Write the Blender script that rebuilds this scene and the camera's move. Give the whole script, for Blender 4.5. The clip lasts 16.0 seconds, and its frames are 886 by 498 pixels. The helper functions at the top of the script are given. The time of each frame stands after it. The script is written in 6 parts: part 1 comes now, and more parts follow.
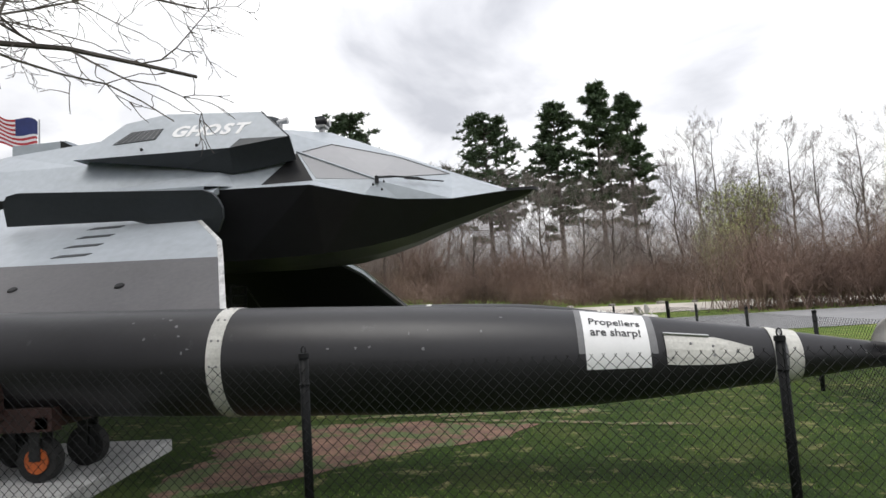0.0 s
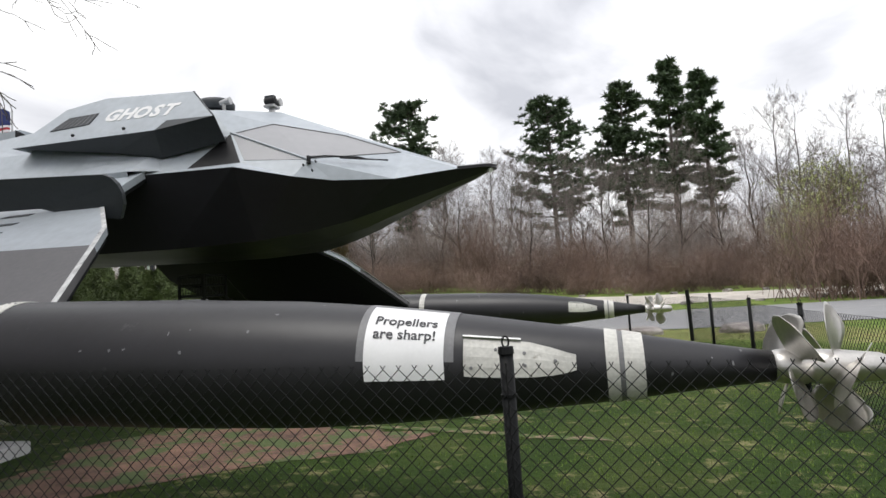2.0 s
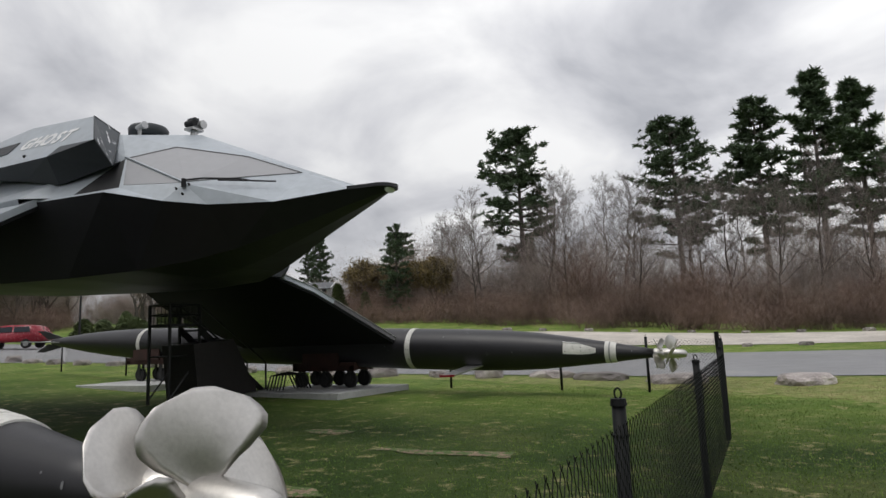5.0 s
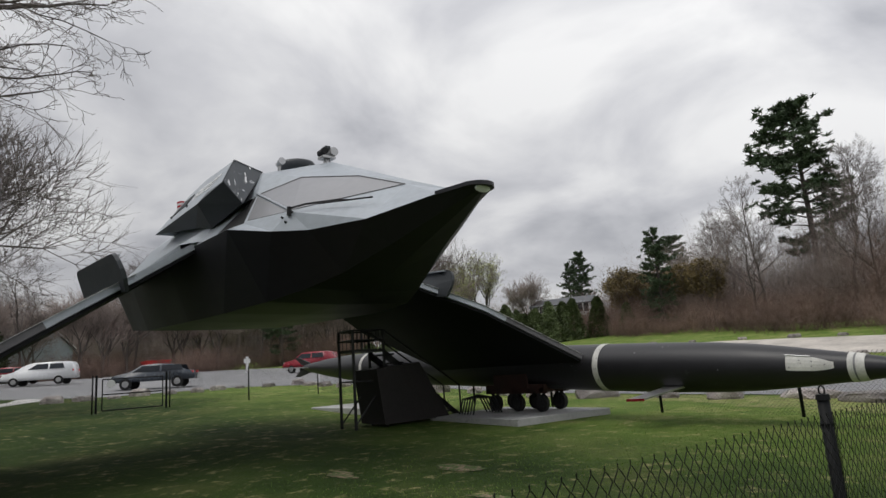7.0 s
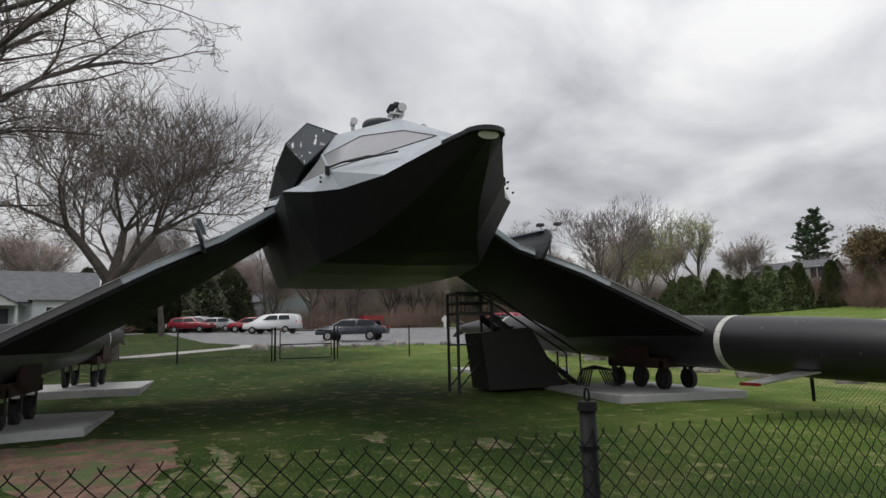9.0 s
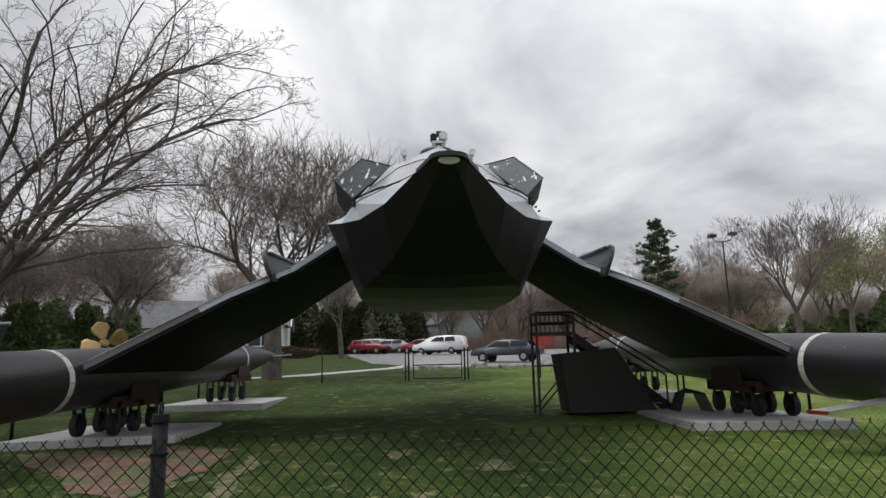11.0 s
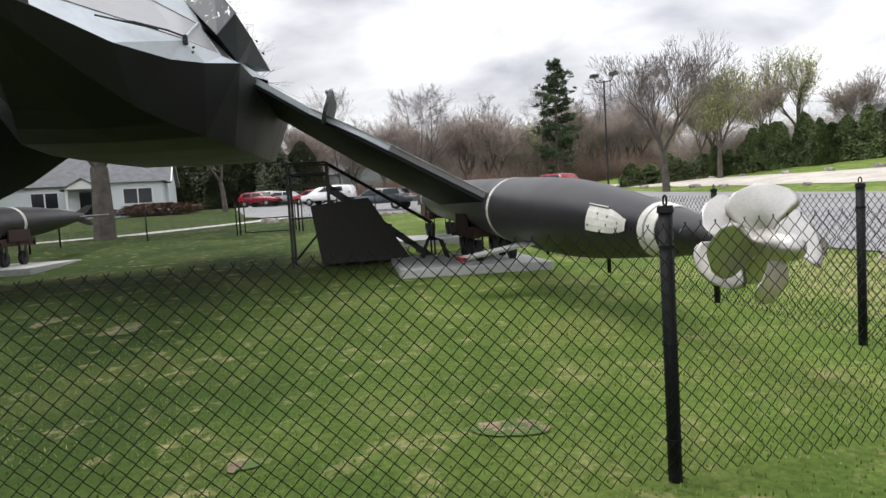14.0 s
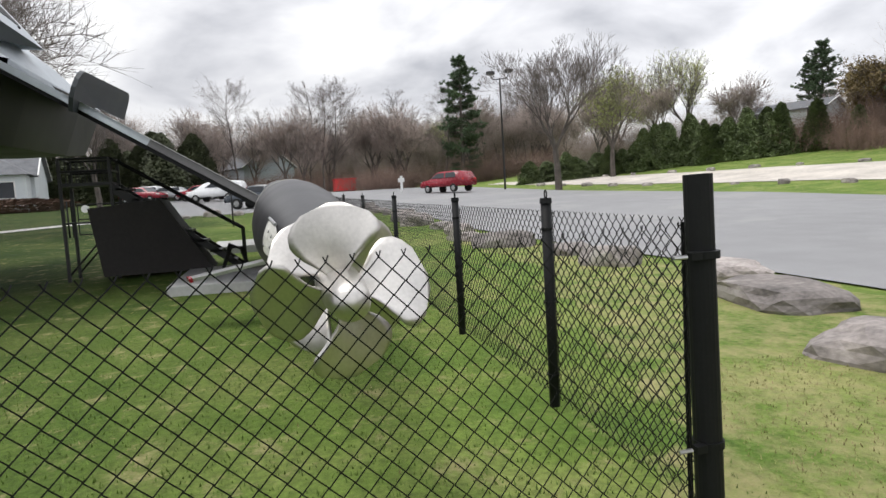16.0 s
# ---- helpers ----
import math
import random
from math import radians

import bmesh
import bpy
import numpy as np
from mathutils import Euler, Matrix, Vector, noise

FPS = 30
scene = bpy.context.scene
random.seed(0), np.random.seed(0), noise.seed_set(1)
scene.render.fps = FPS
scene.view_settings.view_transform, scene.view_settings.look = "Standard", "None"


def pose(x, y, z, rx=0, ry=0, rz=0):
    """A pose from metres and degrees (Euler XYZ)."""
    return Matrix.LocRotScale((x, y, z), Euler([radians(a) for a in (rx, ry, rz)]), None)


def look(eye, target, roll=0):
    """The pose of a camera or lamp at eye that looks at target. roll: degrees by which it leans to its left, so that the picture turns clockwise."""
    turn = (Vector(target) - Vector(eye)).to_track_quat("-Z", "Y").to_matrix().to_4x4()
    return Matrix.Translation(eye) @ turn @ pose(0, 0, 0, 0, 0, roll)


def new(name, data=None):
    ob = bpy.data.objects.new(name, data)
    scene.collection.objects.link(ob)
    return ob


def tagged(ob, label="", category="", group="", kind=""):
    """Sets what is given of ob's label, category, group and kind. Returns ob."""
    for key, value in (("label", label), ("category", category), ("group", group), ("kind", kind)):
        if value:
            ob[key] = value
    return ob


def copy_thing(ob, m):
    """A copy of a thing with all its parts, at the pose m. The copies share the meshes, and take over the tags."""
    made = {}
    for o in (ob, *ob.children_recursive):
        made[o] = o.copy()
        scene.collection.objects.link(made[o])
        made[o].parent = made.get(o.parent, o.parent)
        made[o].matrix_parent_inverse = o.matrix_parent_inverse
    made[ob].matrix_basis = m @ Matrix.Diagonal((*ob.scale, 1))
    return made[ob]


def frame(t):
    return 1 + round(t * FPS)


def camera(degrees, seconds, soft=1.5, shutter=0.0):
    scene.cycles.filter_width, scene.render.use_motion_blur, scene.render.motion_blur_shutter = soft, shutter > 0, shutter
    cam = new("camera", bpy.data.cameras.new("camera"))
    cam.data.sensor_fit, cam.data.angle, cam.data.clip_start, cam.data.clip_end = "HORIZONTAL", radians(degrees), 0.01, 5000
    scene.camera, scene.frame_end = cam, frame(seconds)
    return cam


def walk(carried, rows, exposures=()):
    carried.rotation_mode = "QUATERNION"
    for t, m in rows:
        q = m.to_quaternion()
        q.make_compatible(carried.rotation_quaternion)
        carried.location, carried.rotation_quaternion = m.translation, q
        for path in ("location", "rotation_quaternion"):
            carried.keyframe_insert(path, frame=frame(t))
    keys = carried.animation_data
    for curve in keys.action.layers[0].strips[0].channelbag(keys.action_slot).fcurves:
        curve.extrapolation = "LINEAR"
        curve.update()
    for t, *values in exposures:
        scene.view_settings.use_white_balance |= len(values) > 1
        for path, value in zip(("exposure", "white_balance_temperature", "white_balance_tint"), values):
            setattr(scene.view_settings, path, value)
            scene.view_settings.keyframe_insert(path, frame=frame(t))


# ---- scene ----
cam = camera(70.5, 16.0)
PATH = [
    (0, (0.291, -2.26, 1.448), (0.047, -0.284, 1.635), -3.7),
    (0.5, (0.804, -1.884, 1.421), (0.542, 0.094, 1.572), -3.8),
    (1, (1.321, -1.56, 1.429), (1.019, 0.412, 1.577), -4.0),
    (1.5, (1.769, -1.232, 1.409), (1.374, 0.722, 1.567), -3.7),
    (2, (2.211, -0.894, 1.364), (1.726, 1.04, 1.528), -3.7),
    (2.5, (2.77, -0.51, 1.331), (2.28, 1.427, 1.42), -2.7),
    (3, (3.234, -0.013, 1.312), (2.8, 1.937, 1.396), -2.9),
    (3.2, (3.452, 0.142, 1.275), (3.021, 2.095, 1.332), -2.8),
    (5.3, (5.301, 1.976, 1.353), (4.295, 3.676, 1.669), -2.8),
    (5.5, (5.446, 2.207, 1.353), (4.351, 3.849, 1.676), -3.4),
    (6, (5.67, 2.845, 1.333), (4.4, 4.35, 1.676), -3.4),
    (6.5, (5.87, 3.465, 1.342), (4.476, 4.855, 1.691), -4.9),
    (7, (5.976, 4.052, 1.342), (4.445, 5.285, 1.71), -4.1),
    (7.5, (6.087, 4.647, 1.348), (4.46, 5.742, 1.737), -3.5),
    (8, (6.267, 5.258, 1.348), (4.544, 6.19, 1.748), -2.8),
    (8.5, (6.297, 5.927, 1.332), (4.494, 6.691, 1.738), -2.1),
    (9, (6.512, 6.514, 1.29), (4.638, 7.152, 1.573), -1.4),
    (9.5, (6.666, 7.154, 1.261), (4.755, 7.657, 1.569), -0.7),
    (10, (6.974, 7.717, 1.259), (5.025, 8.03, 1.58), -0.3),
    (10.2, (7.105, 7.905, 1.255), (5.148, 8.153, 1.584), -0.4),
    (12.3, (7.206, 10.403, 1.205), (5.232, 10.264, 1.493), -2.2),
    (12.5, (7.233, 10.65, 1.211), (5.252, 10.498, 1.442), -2.2),
    (13, (7.106, 11.286, 1.193), (5.117, 11.129, 1.328), -2.3),
    (13.5, (7.058, 11.9, 1.185), (5.06, 11.912, 1.272), -3.1),
    (14, (6.923, 12.457, 1.189), (4.946, 12.729, 1.057), -3.6),
    (14.5, (6.738, 13.001, 1.221), (4.802, 13.484, 1.079), -3.7),
    (15, (6.585, 13.549, 1.227), (4.665, 14.091, 1.086), -3.8),
    (15.5, (6.283, 14.079, 1.218), (4.364, 14.622, 1.077), -3.8),
    (16, (6.05, 14.635, 1.207), (4.125, 15.155, 1.046), -3.4),
]
EXPOSURES = [(0.0, 0.30), (3.0, 0.36), (5.3, -0.26), (6.5, -0.30), (8.0, -0.24), (9.0, -0.18), (9.7, -0.04), (12.3, 0.10), (13.2, 0.32), (14.0, 0.62), (14.8, 0.64), (16.0, 0.50)]
walk(cam, [(t, look(eye, target, roll)) for t, eye, target, roll in PATH], EXPOSURES)
# Overcast spring day: a bright cloud sky, one weak and very wide sun behind the clouds
world = bpy.data.worlds.new("World")
scene.world = world
world.use_nodes = True
wn, wl = world.node_tree.nodes, world.node_tree.links
wn.clear()
w_out = wn.new("ShaderNodeOutputWorld")
w_bg = wn.new("ShaderNodeBackground")
sky = wn.new("ShaderNodeTexSky")
sky.sky_type, sky.sun_disc = "NISHITA", False
sky.sun_elevation, sky.sun_rotation = radians(50), radians(160)
w_tc = wn.new("ShaderNodeTexCoord")
w_sep = wn.new("ShaderNodeSeparateXYZ")
wl.new(w_tc.outputs["Generated"], w_sep.inputs[0])
# Cloud deck: the direction is laid onto a flat layer overhead so that clouds crowd towards the horizon
w_div = wn.new("ShaderNodeVectorMath"); w_div.operation = "DIVIDE"
w_add = wn.new("ShaderNodeMath"); w_add.operation = "ADD"; w_add.inputs[1].default_value = 0.32
w_abs = wn.new("ShaderNodeMath"); w_abs.operation = "ABSOLUTE"
wl.new(w_sep.outputs["Z"], w_abs.inputs[0])
wl.new(w_abs.outputs[0], w_add.inputs[0])
w_comb = wn.new("ShaderNodeCombineXYZ")
for i in range(3):
    wl.new(w_add.outputs[0], w_comb.inputs[i])
wl.new(w_tc.outputs["Generated"], w_div.inputs[0])
wl.new(w_comb.outputs[0], w_div.inputs[1])
w_n1 = wn.new("ShaderNodeTexNoise")
w_n1.inputs["Scale"].default_value, w_n1.inputs["Detail"].default_value, w_n1.inputs["Roughness"].default_value = 1.7, 6, 0.5
w_n1.inputs["Distortion"].default_value = 0.35
w_map = wn.new("ShaderNodeMapping")
w_map.inputs["Scale"].default_value = (1.0, 1.0, 1.6)
w_map.inputs["Location"].default_value = (0.7, 0.3, 0.0)
wl.new(w_div.outputs[0], w_map.inputs[0])
wl.new(w_map.outputs[0], w_n1.inputs["Vector"])
w_ramp = wn.new("ShaderNodeValToRGB")
w_ramp.color_ramp.elements[0].position, w_ramp.color_ramp.elements[0].color = 0.36, (0.47, 0.48, 0.52, 1)
w_ramp.color_ramp.elements[1].position, w_ramp.color_ramp.elements[1].color = 0.62, (0.98, 0.98, 0.985, 1)
mid = w_ramp.color_ramp.elements.new(0.48); mid.color = (0.70, 0.705, 0.74, 1)
wl.new(w_n1.outputs["Fac"], w_ramp.inputs[0])
w_mix = wn.new("ShaderNodeMix"); w_mix.data_type = "RGBA"; w_mix.inputs[0].default_value = 0.97
w_sc = wn.new("ShaderNodeMix"); w_sc.data_type = "RGBA"; w_sc.blend_type = "MULTIPLY"; w_sc.inputs[0].default_value = 1.0
w_sc.inputs[7].default_value = (0.1, 0.1, 0.1, 1)
wl.new(sky.outputs[0], w_sc.inputs[6])
wl.new(w_sc.outputs[2], w_mix.inputs[6])
wl.new(w_ramp.outputs[0], w_mix.inputs[7])
# An overcast sky is brighter overhead than at the horizon
w_up = wn.new("ShaderNodeMath"); w_up.operation = "MULTIPLY_ADD"
w_up.inputs[1].default_value, w_up.inputs[2].default_value = 0.75, 0.85
wl.new(w_abs.outputs[0], w_up.inputs[0])
# and thinner, brighter cloud towards the north-east
w_ne = wn.new("ShaderNodeVectorMath"); w_ne.operation = "DOT_PRODUCT"; w_ne.inputs[1].default_value = (0.16, 0.12, 0.0)
wl.new(w_tc.outputs["Generated"], w_ne.inputs[0])
w_side = wn.new("ShaderNodeMath"); w_side.operation = "ADD"
wl.new(w_up.outputs[0], w_side.inputs[0]); wl.new(w_ne.outputs["Value"], w_side.inputs[1])
w_str = wn.new("ShaderNodeMath"); w_str.operation = "MULTIPLY"; w_str.inputs[1].default_value = 0.98
wl.new(w_side.outputs[0], w_str.inputs[0])
wl.new(w_mix.outputs[2], w_bg.inputs[0])
wl.new(w_str.outputs[0], w_bg.inputs[1])
wl.new(w_bg.outputs[0], w_out.inputs[0])

sun = new("sun", bpy.data.lights.new("sun", "SUN"))
sun.data.energy, sun.data.angle, sun.data.color = 1.2, radians(28), (1.0, 0.97, 0.92)
sun.matrix_world = look((0, 0, 40), (6, 14, 0))

# ---- materials ----
def mat(name, color, rough=0.6, metal=0.0, var=0.12, scale=6.0, bump=0.0, bscale=40.0, color2=None, obrand=0.0, spec=0.5, stain=None, stain_scale=1.5, stain_cut=0.62):
    """Procedural surface: a base colour with broad and fine variation, optional stains, bump and per-object variation."""
    m = bpy.data.materials.new(name)
    m.use_nodes = True
    n, l = m.node_tree.nodes, m.node_tree.links
    b = n["Principled BSDF"]
    b.inputs["Roughness"].default_value, b.inputs["Metallic"].default_value = rough, metal
    b.inputs["Specular IOR Level"].default_value = spec
    tc = n.new("ShaderNodeTexCoord")
    n1 = n.new("ShaderNodeTexNoise"); n1.inputs["Scale"].default_value = scale; n1.inputs["Detail"].default_value = 5
    n2 = n.new("ShaderNodeTexNoise"); n2.inputs["Scale"].default_value = scale * 9; n2.inputs["Detail"].default_value = 4
    for q in (n1, n2):
        l.new(tc.outputs["Object"], q.inputs["Vector"])
    add = n.new("ShaderNodeMath"); add.operation = "MULTIPLY_ADD"; add.inputs[1].default_value = 0.6
    l.new(n1.outputs["Fac"], add.inputs[0]); 
    sc = n.new("ShaderNodeMath"); sc.operation = "MULTIPLY"; sc.inputs[1].default_value = 0.4
    l.new(n2.outputs["Fac"], sc.inputs[0]); l.new(sc.outputs[0], add.inputs[2])
    ramp = n.new("ShaderNodeValToRGB")
    c2 = color2 or tuple(min(1, c * (1 + 2 * var)) for c in color)
    c1 = color if color2 else tuple(c * (1 - 2 * var) for c in color)
    ramp.color_ramp.elements[0].position, ramp.color_ramp.elements[0].color = 0.32, (*c1, 1)
    ramp.color_ramp.elements[1].position, ramp.color_ramp.elements[1].color = 0.68, (*c2, 1)
    l.new(add.outputs[0], ramp.inputs[0])
    out = ramp.outputs[0]
    if stain:
        n3 = n.new("ShaderNodeTexNoise"); n3.inputs["Scale"].default_value = stain_scale; n3.inputs["Detail"].default_value = 7
        n3.inputs["Roughness"].default_value = 0.65
        l.new(tc.outputs["Object"], n3.inputs["Vector"])
        r3 = n.new("ShaderNodeValToRGB")
        r3.color_ramp.elements[0].position, r3.color_ramp.elements[1].position = stain_cut, stain_cut + 0.05
        l.new(n3.outputs["Fac"], r3.inputs[0])
        mx = n.new("ShaderNodeMix"); mx.data_type = "RGBA"; mx.inputs[7].default_value = (*stain, 1)
        l.new(r3.outputs[0], mx.inputs[0]); l.new(out, mx.inputs[6]); out = mx.outputs[2]
    if obrand:
        oi = n.new("ShaderNodeObjectInfo")
        hs = n.new("ShaderNodeHueSaturation")
        mr = n.new("ShaderNodeMapRange"); mr.inputs[3].default_value, mr.inputs[4].default_value = 1 - obrand, 1 + obrand
        l.new(oi.outputs["Random"], mr.inputs[0]); l.new(mr.outputs[0], hs.inputs["Value"]); l.new(out, hs.inputs["Color"]); out = hs.outputs[0]
    l.new(out, b.inputs["Base Color"])
    rr = n.new("ShaderNodeMapRange"); rr.inputs[3].default_value, rr.inputs[4].default_value = max(0.02, rough - 0.08), min(1, rough + 0.1)
    l.new(n1.outputs["Fac"], rr.inputs[0]); l.new(rr.outputs[0], b.inputs["Roughness"])
    if bump:
        n4 = n.new("ShaderNodeTexNoise"); n4.inputs["Scale"].default_value = bscale; n4.inputs["Detail"].default_value = 6
        l.new(tc.outputs["Object"], n4.inputs["Vector"])
        bp = n.new("ShaderNodeBump"); bp.inputs["Strength"].default_value = bump; bp.inputs["Distance"].default_value = 0.03
        l.new(n4.outputs["Fac"], bp.inputs["Height"]); l.new(bp.outputs[0], b.inputs["Normal"])
    return m


M_HULL = mat("hull_paint", (0.0140, 0.0136, 0.0168), 0.45, spec=0.42, var=0.1, scale=0.8, bump=0.03, bscale=3)
M_GREY = mat("grey_paint", (0.385, 0.420, 0.455), 0.42, var=0.07, scale=0.9, bump=0.03, bscale=4, stain=(0.34, 0.37, 0.40), stain_scale=2.0, stain_cut=0.66)
M_COWLF = mat("chipped_dark_paint", (0.055, 0.062, 0.07), 0.5, var=0.1, scale=3, stain=(0.66, 0.67, 0.68), stain_scale=6.5, stain_cut=0.60)
M_UNDER = mat("underside_near_black", (0.008, 0.0085, 0.009), 0.65, spec=0.15, var=0.12, scale=1.2)
M_DARK = mat("dark_grey_paint", (0.028, 0.033, 0.038), 0.5, var=0.1, scale=2, bump=0.03, bscale=5)
M_WING2 = mat("wing_dark_paint", (0.10, 0.097, 0.10), 0.55, var=0.1, scale=2, bump=0.05, stain=(0.4, 0.4, 0.4), stain_scale=3.5, stain_cut=0.74)
M_TORP = mat("charcoal_paint", (0.0105, 0.0098, 0.0122), 0.42, spec=0.55, var=0.14, scale=1.5, bump=0.05, bscale=12, stain=(0.035, 0.034, 0.037), stain_scale=5.5, stain_cut=0.64)
# Black of small fittings, also the painted dark of the intake opening
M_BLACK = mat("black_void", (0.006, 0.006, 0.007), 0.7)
M_BAND = mat("pale_band", (0.58, 0.57, 0.53), 0.55, var=0.12, scale=5, bump=0.06, stain=(0.3, 0.28, 0.24), stain_scale=6, stain_cut=0.64)
M_CHIP = mat("worn_edge", (0.55, 0.55, 0.54), 0.6, var=0.2, scale=9, stain=(0.2, 0.21, 0.22), stain_scale=5, stain_cut=0.6)
M_WHITE = mat("white_sheet", (0.78, 0.78, 0.78), 0.55, var=0.02)
M_TAPE = mat("grey_tape", (0.17, 0.17, 0.175), 0.5, var=0.1)
M_INK = mat("grey_ink", (0.06, 0.06, 0.065), 0.7)
M_STEEL = mat("propeller_steel", (0.56, 0.54, 0.51), 0.36, metal=1.0, var=0.07, scale=7, bump=0.05, bscale=20)
M_WINDOW = mat("window_film", (0.30, 0.30, 0.31), 0.22, var=0.03, scale=0.7, spec=0.6)
M_RUBBER = mat("rubber", (0.012, 0.012, 0.012), 0.75, var=0.2)
M_ORANGE = mat("orange_hub", (0.45, 0.10, 0.02), 0.55, var=0.2, scale=9)
M_RUST = mat("rusty_steel", (0.035, 0.013, 0.010), 0.75, var=0.25, scale=4, bump=0.1)
M_FENCE = mat("black_vinyl", (0.006, 0.0065, 0.007), 0.55, var=0.15, scale=9, spec=0.2)
M_BLKSTEEL = mat("black_steel", (0.012, 0.012, 0.013), 0.5, var=0.2, scale=6, bump=0.1)
M_CONC = mat("concrete", (0.42, 0.42, 0.41), 0.85, var=0.1, scale=1.5, bump=0.15, bscale=25, stain=(0.3, 0.3, 0.29), stain_scale=2.5)
M_ASPH = mat("asphalt", (0.235, 0.235, 0.24), 0.85, var=0.08, scale=0.12, bump=0.3, bscale=60, stain=(0.27, 0.268, 0.267), stain_scale=0.25, stain_cut=0.55)
M_GRAVEL = mat("pale_gravel", (0.50, 0.46, 0.41), 0.9, var=0.15, scale=0.5, bump=0.3, bscale=30)
M_PATHC = mat("path_concrete", (0.46, 0.45, 0.43), 0.85, var=0.08, scale=0.6)
M_ROCK = mat("rock", (0.27, 0.24, 0.225), 0.85, var=0.3, scale=2.2, bump=0.6, bscale=6, obrand=0.35, stain=(0.40, 0.37, 0.34), stain_scale=1.8, stain_cut=0.55)
M_BARK = mat("bark", (0.10, 0.085, 0.075), 0.9, var=0.25, scale=3, bump=0.4, bscale=12)
M_TWIG = mat("twigs", (0.175, 0.150, 0.138), 0.9, var=0.25, scale=0.4)
M_WOOD = mat("wood_twigs", (0.36, 0.30, 0.27), 0.9, var=0.3, scale=0.2)
M_BRUSH = mat("brush", (0.185, 0.125, 0.10), 0.9, var=0.35, scale=0.15)
M_NEEDLE = mat("needles", (0.062, 0.098, 0.046), 0.7, var=0.35, scale=0.5)
M_OLIVE = mat("olive_needles", (0.052, 0.062, 0.028), 0.75, var=0.4, scale=0.5)
M_NEEDLE2 = mat("hedge_green", (0.085, 0.115, 0.040), 0.75, var=0.35, scale=0.6)
M_BUD = mat("spring_buds", (0.30, 0.33, 0.11), 0.8, var=0.3, scale=0.5)
M_REDBUD = mat("brown_foliage", (0.16, 0.12, 0.05), 0.85, var=0.3, scale=0.5)
M_SIDING = mat("white_siding", (0.62, 0.66, 0.68), 0.7, var=0.04, scale=1)
M_SIDING2 = mat("grey_siding", (0.36, 0.40, 0.44), 0.7, var=0.05, scale=1)
M_ROOF = mat("roof_shingle", (0.13, 0.135, 0.145), 0.85, var=0.15, scale=2, bump=0.2)
M_GLASSD = mat("window_glass", (0.02, 0.024, 0.03), 0.08, var=0.05)
M_TRIM = mat("white_trim", (0.75, 0.75, 0.74), 0.6, var=0.03)
M_CHROME = mat("aluminium", (0.45, 0.45, 0.45), 0.4, metal=1.0, var=0.08)
M_LENS = mat("lamp_lens", (0.75, 0.78, 0.75), 0.15, var=0.1, scale=12)
M_RED = mat("red_paint", (0.24, 0.012, 0.024), 0.25, var=0.04)
M_REDM = mat("red_plastic", (0.55, 0.03, 0.03), 0.5, var=0.06)
M_CARW = mat("white_car_paint", (0.72, 0.73, 0.74), 0.25, var=0.02)
M_CARG = mat("slate_car_paint", (0.05, 0.06, 0.075), 0.25, var=0.05)
M_CARS = mat("silver_car_paint", (0.40, 0.41, 0.42), 0.25, var=0.04)
M_BLUE = mat("flag_blue", (0.03, 0.04, 0.14), 0.8, var=0.1)
M_FRED = mat("flag_red", (0.42, 0.03, 0.04), 0.8, var=0.1)
M_FWHITE = mat("flag_white", (0.72, 0.70, 0.70), 0.8, var=0.04)
M_TWINE = mat("dead_hedge", (0.12, 0.075, 0.055), 0.9, var=0.3, scale=1.2)


